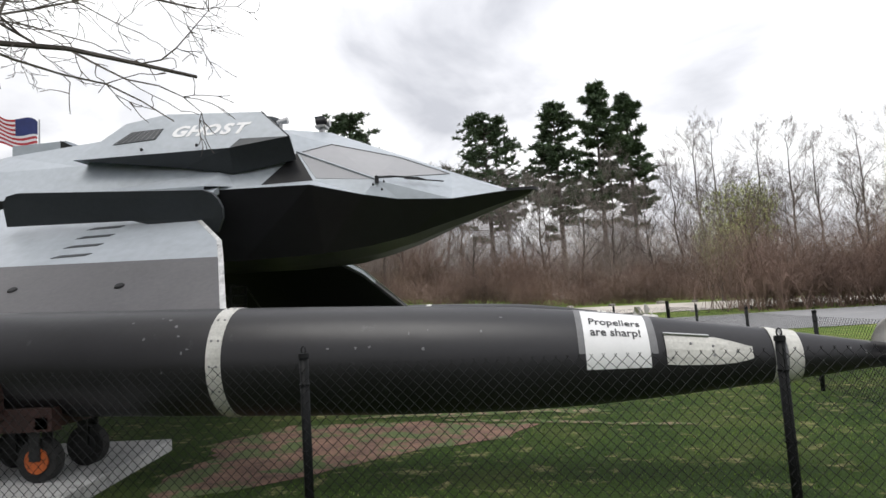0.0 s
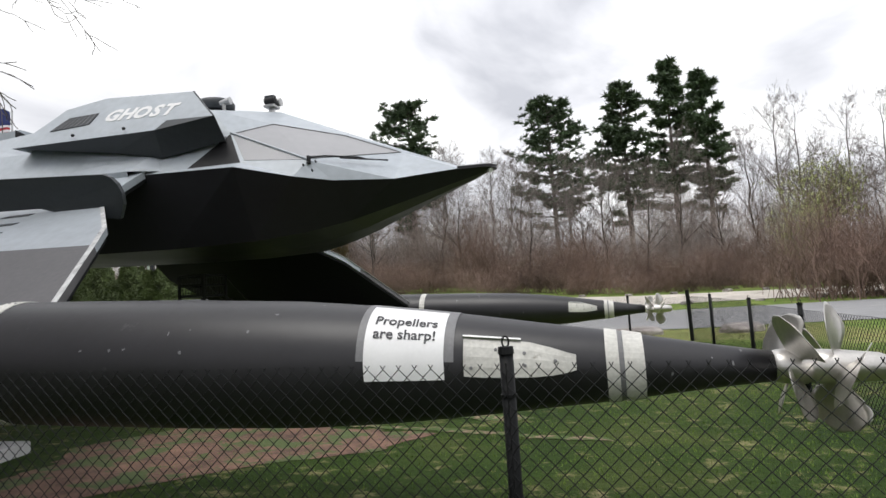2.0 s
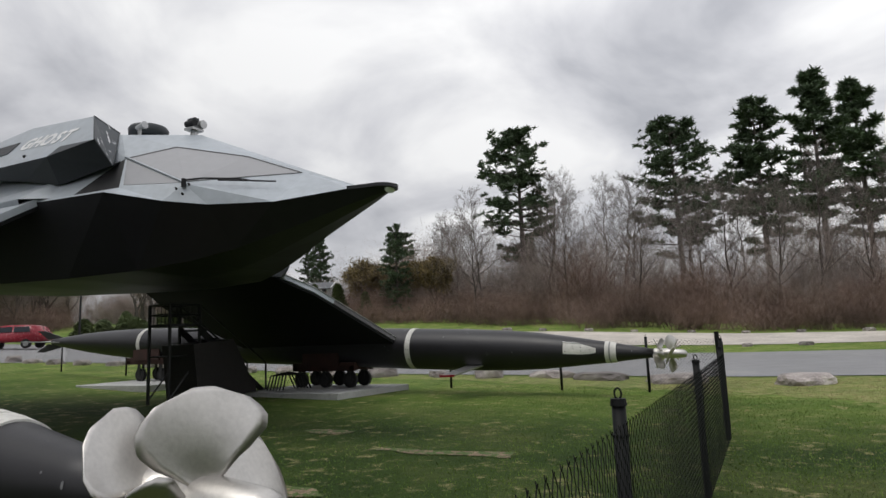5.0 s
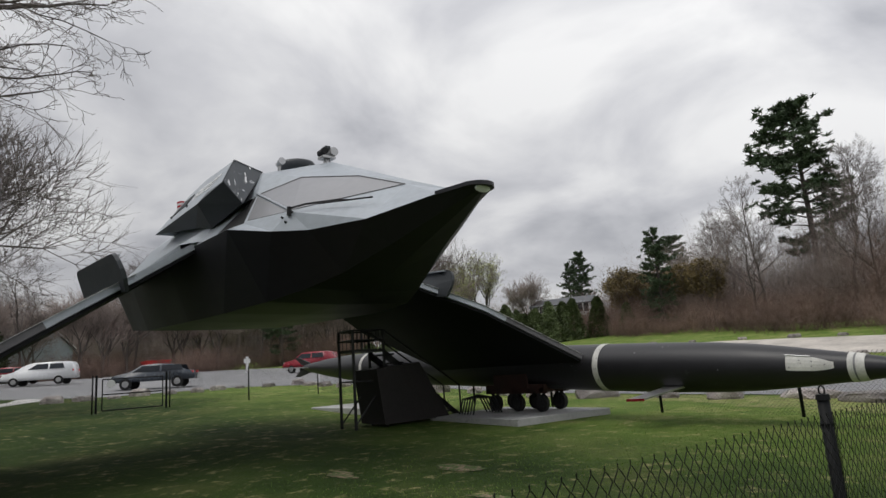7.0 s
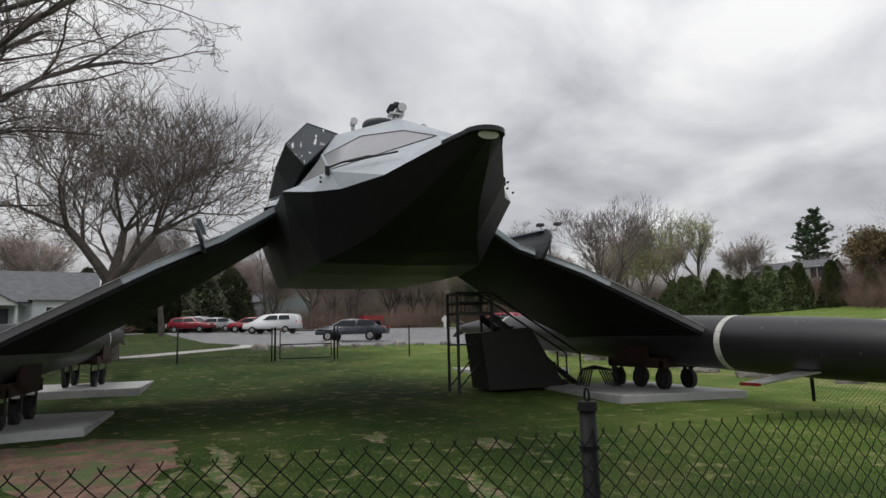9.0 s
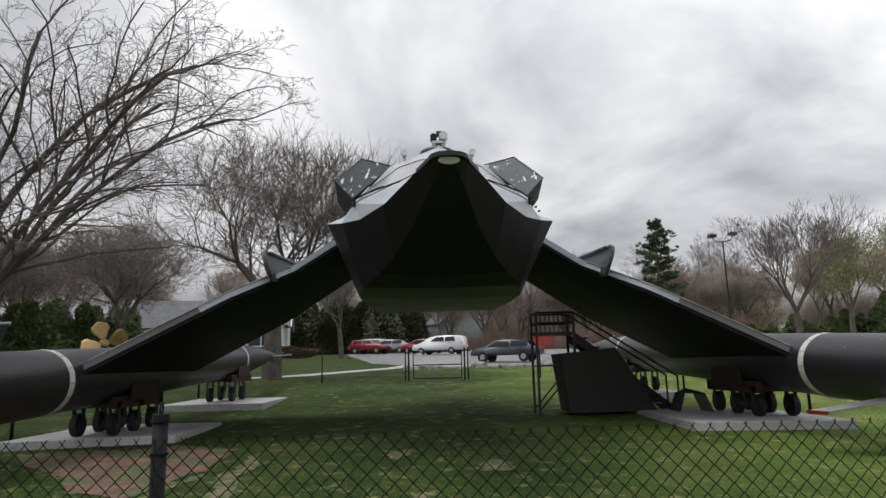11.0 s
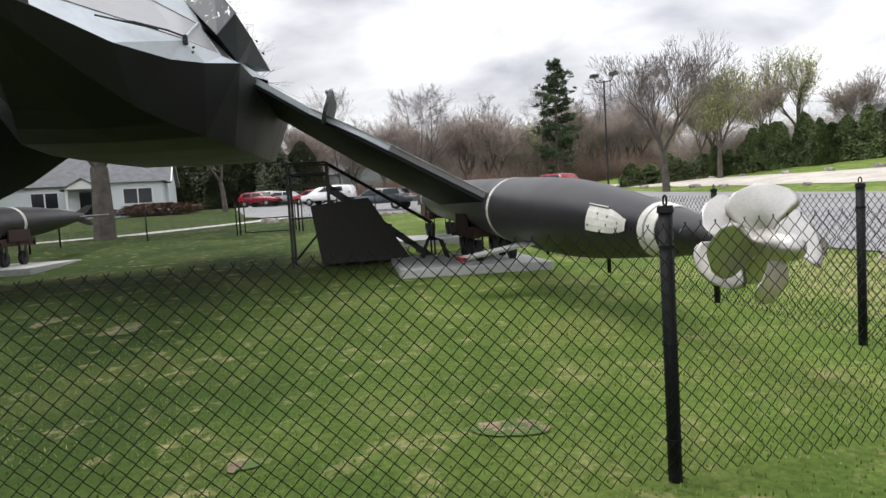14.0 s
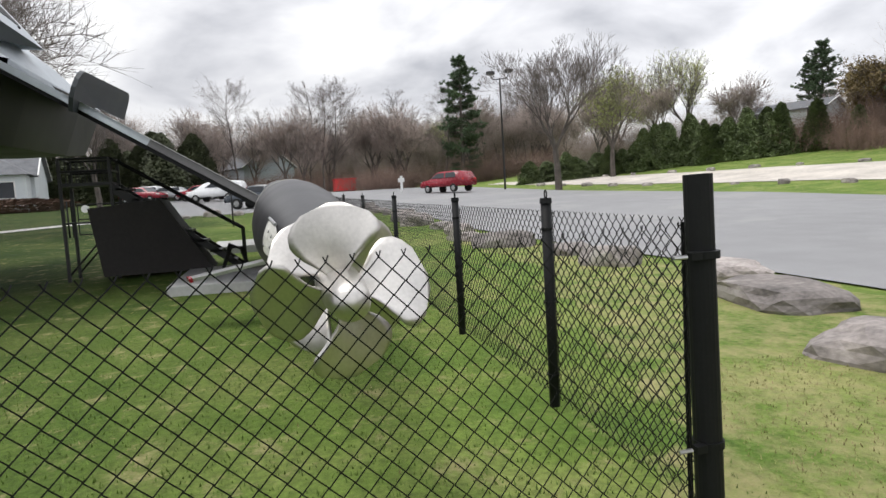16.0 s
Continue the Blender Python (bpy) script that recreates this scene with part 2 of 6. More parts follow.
def grass_material(name="lawn", verge=False):
    m = bpy.data.materials.new(name)
    m.use_nodes = True
    n, l = m.node_tree.nodes, m.node_tree.links
    b = n["Principled BSDF"]
    b.inputs["Roughness"].default_value, b.inputs["Specular IOR Level"].default_value = 0.9, 0.15
    tc = n.new("ShaderNodeTexCoord")
    def noise_tex(s, d=5, r=0.55):
        q = n.new("ShaderNodeTexNoise"); q.inputs["Scale"].default_value = s; q.inputs["Detail"].default_value = d; q.inputs["Roughness"].default_value = r
        l.new(tc.outputs["Object"], q.inputs["Vector"]); return q
    def ramp(src, stops):
        r = n.new("ShaderNodeValToRGB")
        while len(r.color_ramp.elements) < len(stops):
            r.color_ramp.elements.new(0.5)
        for e, (p, c) in zip(r.color_ramp.elements, stops):
            e.position, e.color = p, (*c, 1)
        l.new(src, r.inputs[0]); return r.outputs[0]
    # Deep green of the southern lawn, darkened further to carry the boat's shade
    lush_shaded = ramp(noise_tex(0.55, 6).outputs["Fac"], [(0.3, (0.018, 0.038, 0.007)), (0.5, (0.032, 0.058, 0.010)), (0.7, (0.070, 0.087, 0.025))])
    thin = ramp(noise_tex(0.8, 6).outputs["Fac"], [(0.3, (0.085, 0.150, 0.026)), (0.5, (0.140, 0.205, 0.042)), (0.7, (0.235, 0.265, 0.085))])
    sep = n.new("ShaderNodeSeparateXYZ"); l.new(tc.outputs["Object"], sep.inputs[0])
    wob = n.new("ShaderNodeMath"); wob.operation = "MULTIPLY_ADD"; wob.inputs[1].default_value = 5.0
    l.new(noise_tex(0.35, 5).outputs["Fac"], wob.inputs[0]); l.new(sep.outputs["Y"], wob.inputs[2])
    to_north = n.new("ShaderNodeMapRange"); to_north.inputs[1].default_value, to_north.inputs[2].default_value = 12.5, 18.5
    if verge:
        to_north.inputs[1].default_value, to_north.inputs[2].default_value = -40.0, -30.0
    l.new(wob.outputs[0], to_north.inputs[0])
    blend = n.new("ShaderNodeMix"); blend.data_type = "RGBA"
    l.new(to_north.outputs[0], blend.inputs[0]); l.new(lush_shaded, blend.inputs[6]); l.new(thin, blend.inputs[7])
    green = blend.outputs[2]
    fine = ramp(noise_tex(22, 6, 0.7).outputs["Fac"], [(0.3, (0.6, 0.6, 0.6)), (0.7, (1.35, 1.35, 1.3))])
    mul = n.new("ShaderNodeMix"); mul.data_type = "RGBA"; mul.blend_type = "MULTIPLY"; mul.inputs[0].default_value = 1
    l.new(green, mul.inputs[6]); l.new(fine, mul.inputs[7])
    straw = n.new("ShaderNodeMix"); straw.data_type = "RGBA"; straw.inputs[7].default_value = (0.36, 0.31, 0.16, 1)
    cut = ramp(noise_tex(3.2, 8, 0.75).outputs["Fac"], [(0.40 if verge else 0.55, (0, 0, 0)), (0.66 if verge else 0.70, (0.85, 0.85, 0.85))])
    l.new(cut, straw.inputs[0]); l.new(mul.outputs[2], straw.inputs[6])
    l.new(straw.outputs[2], b.inputs["Base Color"])
    bp = n.new("ShaderNodeBump"); bp.inputs["Strength"].default_value = 0.6; bp.inputs["Distance"].default_value = 0.05
    l.new(noise_tex(30, 6, 0.7).outputs["Fac"], bp.inputs["Height"]); l.new(bp.outputs[0], b.inputs["Normal"])
    return m


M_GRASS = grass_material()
M_SOIL = mat("bare_soil", (0.15, 0.085, 0.06), 0.95, var=0.35, scale=3, bump=0.5, bscale=25, stain=(0.07, 0.1, 0.03), stain_scale=2.2, stain_cut=0.5)
M_STRAW = mat("dry_grass", (0.20, 0.145, 0.095), 0.95, var=0.3, scale=6, bump=0.6, bscale=40, stain=(0.06, 0.10, 0.02), stain_scale=9, stain_cut=0.46)
M_VERGE = grass_material("thin_verge_grass", True)
M_DRYBLADE = mat("dry_blades", (0.26, 0.255, 0.11), 0.9, var=0.35, scale=1.2, spec=0.1, stain=(0.33, 0.27, 0.15), stain_scale=3.0, stain_cut=0.52)
M_BLADE = mat("grass_blades", (0.125, 0.185, 0.042), 0.85, var=0.3, scale=0.9, spec=0.15, stain=(0.36, 0.31, 0.16), stain_scale=2.6, stain_cut=0.6)


# ---- building helpers ----
def raw(name, verts, faces, material, smooth=False):
    me = bpy.data.meshes.new(name)
    me.from_pydata([tuple(v) for v in verts], [], faces)
    me.materials.append(material)
    if smooth:
        me.polygons.foreach_set("use_smooth", [True] * len(me.polygons))
    me.update()
    return me


def base_of(ob):
    while ob.parent:
        ob = ob.parent
    return ob.matrix_basis.translation.copy()


def part(name, verts, faces, material, parent=None, label="", smooth=False, fix=True):
    """One mesh object from world-space vertices, under a thing or part."""
    off = base_of(parent) if parent else Vector((0, 0, 0))
    me = raw(name, [Vector(v) - off for v in verts], faces, material, smooth)
    if fix:
        bm = bmesh.new(); bm.from_mesh(me)
        bmesh.ops.recalc_face_normals(bm, faces=bm.faces)
        bm.to_mesh(me); bm.free()
    ob = new(name, me)
    ob.parent = parent
    if label:
        ob["label"] = label
    return ob


def thing(name, at, label, category, group="", kind=""):
    ob = new(name)
    ob.location = at
    return tagged(ob, label, category, group, kind)


class Geo:
    """Collects vertices and faces."""
    def __init__(self):
        self.v, self.f = [], []

    def add(self, verts, faces):
        k = len(self.v)
        self.v += [Vector(p) for p in verts]
        self.f += [tuple(i + k for i in f) for f in faces]
        return self

    def box(self, lo, hi, m=None):
        (a, b, c), (d, e, f) = lo, hi
        vs = [Vector(p) for p in ((a, b, c), (d, b, c), (d, e, c), (a, e, c), (a, b, f), (d, b, f), (d, e, f), (a, e, f))]
        if m:
            vs = [m @ p for p in vs]
        return self.add(vs, [(0, 3, 2, 1), (4, 5, 6, 7), (0, 1, 5, 4), (1, 2, 6, 5), (2, 3, 7, 6), (3, 0, 4, 7)])

    def tube(self, a, b, r0, r1=None, n=6, caps=True):
        a, b = Vector(a), Vector(b)
        r1 = r0 if r1 is None else r1
        d = (b - a)
        if d.length < 1e-6:
            return self
        d.normalize()
        u = d.orthogonal().normalized()
        w = d.cross(u)
        vs, fs = [], []
        for i in range(n):
            c, s = math.cos(2 * math.pi * i / n), math.sin(2 * math.pi * i / n)
            vs += [a + (u * c + w * s) * r0, b + (u * c + w * s) * r1]
        for i in range(n):
            j = (i + 1) % n
            fs.append((2 * i, 2 * j, 2 * j + 1, 2 * i + 1))
        if caps:
            fs.append(tuple(2 * i for i in range(n))[::-1]); fs.append(tuple(2 * i + 1 for i in range(n)))
        return self.add(vs, fs)

    def path(self, pts, r, n=6):
        for p, q in zip(pts, pts[1:]):
            self.tube(p, q, r, r, n)
        return self

    def lathe(self, prof, place, n=32):
        """prof: (s, r) pairs; place(s) gives the centre; rings lie across x."""
        k = len(prof)
        vs, fs = [], []
        for s, r in prof:
            c = Vector(place(s))
            for i in range(n):
                a = 2 * math.pi * i / n
                vs.append(c + Vector((0, math.cos(a) * r, math.sin(a) * r)))
        for j in range(k - 1):
            for i in range(n):
                i2 = (i + 1) % n
                fs.append((j * n + i, j * n + i2, (j + 1) * n + i2, (j + 1) * n + i))
        fs.append(tuple(range(n))[::-1]); fs.append(tuple(range((k - 1) * n, k * n)))
        return self.add(vs, fs)

    def plate(self, poly, normal, thick):
        """A closed slab from a polygon, thickened against its normal."""
        n = Vector(normal).normalized() * thick
        k = len(poly)
        vs = [Vector(p) for p in poly] + [Vector(p) - n for p in poly]
        return self.add(vs, [tuple(range(k)), tuple(range(k, 2 * k))[::-1]] + [(i, k + i, k + (i + 1) % k, (i + 1) % k) for i in range(k)])

    def make(self, name, material, parent=None, label="", smooth=False, fix=True):
        return part(name, self.v, self.f, material, parent, label, smooth, fix)


def text_mesh(words, size, shear=0.0, bold=0.0, extrude=0.002):
    cu = bpy.data.curves.new("letters", "FONT")
    cu.body, cu.size, cu.shear, cu.offset, cu.extrude = words, size, shear, bold, extrude
    cu.align_x = "CENTER"
    cu.resolution_u = 3
    ob = new("letters", cu)
    bpy.context.view_layer.update()
    me = bpy.data.meshes.new_from_object(ob.evaluated_get(bpy.context.evaluated_depsgraph_get()))
    bpy.data.objects.remove(ob)
    return me


def interp(x, xs, ys):
    return float(np.interp(x, xs, ys))


def ground_z(x, y):
    """The lawn rises gently to the west; a bank rises beyond the car park to the north."""
    z = interp(x, [-140, -60, -35, -18, -10, -3, 4, 30, 200], [4.6, 2.4, 1.22, 0.62, 0.2, 0.02, -0.12, -0.15, -0.1])
    west = interp(x, [-60, -10, 5, 30], [1.0, 1.0, 0.6, 0.3])
    z += west * interp(y, [38, 42, 48, 60, 85, 200], [0, 0.3, 0.9, 2.1, 3.0, 4.5])
    z += interp(y, [10, 15, 20], [0, 0.08, 0.08]) * interp(x, [-20, -5, 5], [0, 0.5, 1])
    return z

# ---- ground, car park, paths ----
def axis(lo, hi, fine_lo, fine_hi, fine, coarse):
    a = list(np.arange(fine_lo, fine_hi, fine))
    p, s = fine_hi, fine
    while p < hi:
        a.append(p); s = min(s * 1.3, coarse); p += s
    p, s = fine_lo, fine
    while p > lo:
        s = min(s * 1.3, coarse); p -= s; a.append(p)
    return sorted(a)


def sheet(name, xs, ys, lift, material):
    vs = [(x, y, ground_z(x, y) + lift) for y in ys for x in xs]
    k = len(xs)
    fs = [(j * k + i, j * k + i + 1, (j + 1) * k + i + 1, (j + 1) * k + i) for j in range(len(ys) - 1) for i in range(k - 1)]
    return new(name, raw(name, vs, fs, material, True))


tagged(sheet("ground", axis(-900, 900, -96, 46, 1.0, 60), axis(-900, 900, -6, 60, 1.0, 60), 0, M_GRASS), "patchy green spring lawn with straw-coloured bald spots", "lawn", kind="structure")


def draped(name, outline, lift, material, step=1.0, wobble=0.0):
    """A surface laid over the ground inside a polygon given by its corner points."""
    bm = bmesh.new()
    pts = []
    for (a, b) in zip(outline, outline[1:] + outline[:1]):
        n = max(1, int(math.dist(a, b) / step))
        for i in range(n):
            t = i / n
            x, y = a[0] + (b[0] - a[0]) * t, a[1] + (b[1] - a[1]) * t
            w = wobble * (noise.noise((x * 0.9, y * 0.9, 3.1)) + 0.5 * noise.noise((x * 3.1, y * 3.1, 7.7)) + 0.5 * noise.noise((x * 11, y * 11, 2.2)))
            pts.append((x + w, y + w))
    f = bm.faces.new([bm.verts.new((x, y, 0)) for x, y in pts])
    lo_x, hi_x = min(p[0] for p in pts), max(p[0] for p in pts)
    lo_y, hi_y = min(p[1] for p in pts), max(p[1] for p in pts)
    cell = max(step, (hi_x - lo_x) / 60, (hi_y - lo_y) / 60)
    for k in range(1, int((hi_x - lo_x) / cell) + 1):
        bmesh.ops.bisect_plane(bm, geom=bm.verts[:] + bm.edges[:] + bm.faces[:], plane_co=(lo_x + k * cell, 0, 0), plane_no=(1, 0, 0))
    for k in range(1, int((hi_y - lo_y) / cell) + 1):
        bmesh.ops.bisect_plane(bm, geom=bm.verts[:] + bm.edges[:] + bm.faces[:], plane_co=(0, lo_y + k * cell, 0), plane_no=(0, 1, 0))
    for v in bm.verts:
        v.co.z = ground_z(v.co.x, v.co.y) + lift
    bmesh.ops.triangulate(bm, faces=bm.faces[:])
    bmesh.ops.recalc_face_normals(bm, faces=bm.faces)
    me = bpy.data.meshes.new(name)
    bm.to_mesh(me); bm.free()
    if me.polygons and me.polygons[0].normal.z < 0:
        me.flip_normals()
    me.materials.append(material)
    return new(name, me)


tagged(draped("car_park", [(9, 20.8), (3, 20.6), (-1, 20.6), (-11, 20.2), (-24, 20.3), (-29, 17), (-29.5, 10), (-38, 5), (-62, 0), (-82, 2), (-90, 32), (-60, 34.5), (-30, 35.5), (-10, 37), (20, 37.5), (45, 34), (45, 24)], 0.022, M_ASPH, 2.0, 0.2),
       "worn grey asphalt car park surface", "car park", kind="structure")
tagged(draped("gravel_path", [(30, 43.0), (-10, 42.5), (-34, 40.5), (-52, 38.5), (-60, 38.0), (-60, 40.0), (-48, 44), (-30, 48.5), (-8, 51), (30, 52)], 0.03, M_GRAVEL, 2.0, 0.3),
       "pale gravel lane beyond the car park", "gravel lane", kind="structure")
tagged(draped("walkway", [(-21, -3.4), (-24, 2), (-31, 6.6), (-40, 8.5), (-40, 10), (-30.5, 8.0), (-23, 3.2), (-19.5, -3.4)], 0.02, M_PATHC, 1.0),
       "pale concrete walkway across the lawn", "walkway", kind="structure")
tagged(draped("verge", [(9.0, 13.0), (6.6, 14.6), (4.9, 15.9), (3.6, 16.6), (1.5, 17.3), (-3, 18.6), (-8, 18.8), (-8, 19.6), (-2, 20.4), (3, 20.4), (8.5, 20.5)], 0.006, M_VERGE, 0.3, 0.5), "thin straw-coloured grass verge beside the car park", "verge", kind="structure")
for x, y, r, sx in ((-1.0, 9.6, 0.2, 0.4), (3.55, 13.2, 0.2, 0.10), (3.6, 11.75, 0.1, 0.06), (-1.9, 8.4, 0.18, 0.4)):
    tagged(draped("bald_patch", [(x + sx * math.cos(a), y + r * math.sin(a)) for a in np.linspace(0, 2 * math.pi, 11)[:-1]], 0.010, M_STRAW, 0.04, 0.14), "dry straw-coloured bald patch in the lawn", "bald patch", kind="structure")
tagged(draped("worn_track", [(2.35, 8.76), (1.0, 8.55), (0.4, 8.55), (0.5, 8.72), (1.2, 8.8), (2.3, 9.05)], 0.010, M_STRAW, 0.1, 0.16), "straw-coloured worn track in the lawn", "bald patch", kind="structure")
tagged(draped("worn_track", [(1.3, 6.45), (0.2, 6.5), (-2.2, 6.2), (-2.2, 6.4), (0.2, 6.75), (1.1, 6.72)], 0.010, M_STRAW, 0.1, 0.18), "straw-coloured worn track in the lawn", "bald patch", kind="structure")
tagged(draped("worn_track", [(2.2, 5.4), (0.5, 5.75), (-0.8, 6.0), (-0.8, 6.15), (0.6, 5.9), (2.1, 5.55)], 0.010, M_STRAW, 0.1, 0.12), "straw-coloured worn track in the lawn", "bald patch", kind="structure")
tagged(draped("bare_soil", [(-3.0, 2.5), (-2.0, 3.2), (-1.0, 4.3), (0.0, 4.9), (0.3, 5.6), (-1.2, 5.9), (-3.0, 5.8), (-3.3, 4.9), (-3.15, 3.2)], 0.008, M_SOIL, 0.12, 0.25), "bare reddish soil beside the concrete pad", "soil", kind="structure")

# ---- the stealth boat on its two torpedo hulls ----
CY = 9.07
SIDES = (-1, 1)
boat = thing("stealth_boat", (-5.0, CY, 0.1), "dark grey angular stealth boat raised on two torpedo hulls", "boat")


def P(s, x, v, z):
    return Vector((x, CY + s * v, z))


SHEER = [(0.60, 0.10, 3.46), (0.45, 0.22, 3.46), (0.15, 0.36, 3.44), (-0.8, 0.80, 3.30), (-1.65, 1.20, 3.30), (-2.15, 1.52, 3.36), (-2.94, 1.86, 3.53), (-4.26, 1.87, 3.57), (-6.0, 1.92, 3.64), (-9.0, 1.90, 3.74), (-11.2, 1.75, 3.80)]
CHINE = [(0.50, 0.06, 3.39), (0.32, 0.13, 3.33), (0.02, 0.22, 3.24), (-0.8, 0.44, 2.98), (-1.6, 0.72, 2.72), (-2.2, 0.97, 2.58), (-2.94, 1.28, 2.47), (-4.26, 1.46, 2.44), (-6.0, 1.50, 2.48), (-9.0, 1.48, 2.58), (-11.0, 1.35, 2.75)]
KEEL = [(0.50, 0, 3.38), (0.32, 0, 3.31), (0.02, 0, 3.21), (-0.8, 0, 2.94), (-1.6, 0, 2.68), (-2.2, 0, 2.54), (-2.94, 0, 2.44), (-4.26, 0, 2.42), (-6.0, 0, 2.46), (-9.0, 0, 2.56), (-11.0, 0, 2.73)]
g = Geo()
for s in SIDES:
    n = len(SHEER)
    g.add([P(s, *p) for row in (SHEER, CHINE, KEEL) for p in row], [(r * n + i, r * n + i + 1, (r + 1) * n + i + 1, (r + 1) * n + i) for r in (0, 1) for i in range(n - 1)])
    g.add([P(s, *SHEER[-1]), P(s, *CHINE[-1]), P(s, *KEEL[-1]), P(s, SHEER[-1][0], 0, SHEER[-1][2])], [(0, 1, 2, 3)])
    g.add([P(s, *SHEER[0]), P(s, *CHINE[0]), P(s, *KEEL[0]), P(s, SHEER[0][0], 0, 3.46)], [(0, 1, 2, 3)])
bmh = bmesh.new()
hull = g.make("hull", M_HULL, boat, "charcoal painted faceted hull")
bmh.from_mesh(hull.data); bmesh.ops.remove_doubles(bmh, verts=bmh.verts, dist=0.002); bmesh.ops.recalc_face_normals(bmh, faces=bmh.faces); bmh.to_mesh(hull.data); bmh.free()
# Dark lip at the bow with its oval lamp
lip = []
for a in np.linspace(-math.pi / 2, math.pi / 2, 15):
    lip.append((0.46 + 0.24 * math.cos(a), CY + 0.23 * math.sin(a), 3.50))
Geo().plate(lip + [(0.12, CY + 0.37, 3.475), (0.12, CY - 0.37, 3.475)], (0, 0, 1), 0.05).make("bow_lip", M_HULL, boat)
g = Geo()
ring = [Vector((0.545, CY + 0.12 * math.cos(a), 3.425 + 0.035 * math.sin(a))) + Vector((0.03 * math.sin(a), 0, 0)) for a in np.linspace(0, 2 * math.pi, 17)[:-1]]
g.plate(ring, (0.75, 0, -0.6), 0.02)
for p in range(len(g.v)):
    g.v[p] += Vector((0.055, 0, -0.005))
bow_lamp = g.make("bow_lamp", M_LENS, boat, "oval white bow lamp")

# Foredeck and canopy
R0, R1, R2, R3 = (0.16, 0.0, 3.52), (-0.84, 0.0, 3.93), (-3.10, 0.0, 4.90), (-3.95, 0.0, 5.0)
W1, W2, W2b, W3, W4, T1 = (-3.36, 1.22, 4.24), (-2.95, 0.66, 4.50), (-1.75, 0.24, 4.24), (-0.84, 0.06, 3.87), (-2.0, 1.30, 3.63), (-2.97, 1.60, 3.65)
S1, S2, S3, S4, S5 = SHEER[2], SHEER[3], SHEER[4], SHEER[5], SHEER[6]
deck, roof = Geo(), Geo()
for s in SIDES:
    q = lambda *pts: [P(s, *p) for p in pts]
    for f in ((S4, S5, T1, W4), (S3, S4, W4), (S2, S3, W4), (S2, W4, W3), (S1, S2, W3), (S1, W3, R0)):
        deck.add(q(*f), [tuple(range(len(f)))])
    for f in ((R0, W3, R1), (R1, W3, W2b), (R1, W2b, R2), (W2b, W2, R2), (W2, W1, (-3.9, 0.9, 4.80), R2), (R2, (-3.9, 0.9, 4.80), R3)):
        roof.add(q(*f), [tuple(range(len(f)))])
deck.make("foredeck", M_GREY, boat, "light grey foredeck")
roof.make("canopy_roof", M_GREY, boat, "light grey canopy roof")


def panel(pts, name, material, s, label="", inset=0.0, raise_by=0.006, thick=0.02):
    w = [P(s, *p) for p in pts]
    c = sum(w, Vector()) / len(w)
    n = (w[1] - w[0]).cross(w[2] - w[0]).normalized()
    if n.dot(Vector((0, s, 1.2))) < 0:
        n = -n
    w = [p + (c - p).normalized() * inset + n * raise_by for p in w]
    return Geo().plate(w, n, thick).make(name, material, boat, label)


for s in SIDES:
    w = [P(s, *p) for p in (W4, W3, W2b, W2, W1)]
    c = sum(w, Vector()) / 5
    up = Vector((0, s * 0.35, 0.6)).normalized()
    top = [p + (c - p).normalized() * 0.05 + up * 0.004 for p in w]
    Geo().add(w, [(0, 1, 2), (0, 2, 3), (0, 3, 4)]).make("window_surround", M_GREY, boat)
    Geo().add(top, [(0, 1, 2), (0, 2, 3), (0, 3, 4)]).make("windscreen", M_WINDOW, boat, "frosted grey windscreen film")
    Geo().path([p + up * 0.006 for p in top] + [top[0] + up * 0.006], 0.007, 5).make("window_gasket", M_TAPE, boat)
    panel((T1, W4, W1), "side_window_backing", M_GREY, s, raise_by=0.0, thick=0.03)
    panel((T1, W4, W1), "side_window", M_WINDOW, s, "frosted grey side window", inset=0.07, raise_by=0.006)
    Geo().tube(P(s, *W4) + Vector((0, 0, 0.02)), P(s, *W1) + Vector((0, 0, 0.02)), 0.02).make("window_bar", M_GREY, boat)
    wp = P(s, -1.97, 1.33, 3.60)
    g = Geo().path([wp, wp + Vector((-0.02, 0, 0.07)), wp + Vector((0.2, -s * 0.16, 0.10)), wp + Vector((0.62, -s * 0.45, 0.09)), wp + Vector((0.74, -s * 0.52, 0.06))], 0.014)
    g.tube(wp + Vector((0.42, -s * 0.22, 0.055)), wp + Vector((1.02, -s * 0.74, 0.055)), 0.012)
    g.tube(wp + Vector((0, 0, -0.03)), wp + Vector((0, 0, 0.09)), 0.035, 0.03, 10)
    g.make("wiper", M_BLACK, boat, "black windscreen wiper")
    for k, (dx, dv, dz) in enumerate(((-0.05, 0.07, -0.07), (0.1, 0.09, -0.17), (0.12, 0.0, -0.02))):
        q = P(s, -1.97 + dx, 1.33 + dv, 3.60 + dz)
        Geo().tube(q, q + Vector((0, s * 0.03, 0.02)), 0.018, 0.012, 8).make("deck_stud", M_BLACK, boat)

# Body sides between the sheer and the cowls
body = Geo()
UP = [(-3.36, 1.22, 4.24), (-4.3, 1.42, 4.05), (-6.0, 1.5, 4.2), (-7.2, 1.5, 4.3), (-9.0, 1.45, 4.35), (-11.0, 1.35, 4.25)]
LOW = [T1, (-4.26, 1.84, 3.60), (-6.0, 1.90, 3.67), (-7.2, 1.90, 3.71), (-9.0, 1.88, 3.77), (-11.2, 1.74, 3.83)]
TOP = [(-3.9, 0.9, 4.80), (-4.6, 0.95, 4.95), (-6.0, 0.95, 4.98), (-7.2, 1.0, 4.86), (-9.0, 1.0, 4.75), (-10.9, 0.95, 4.45)]
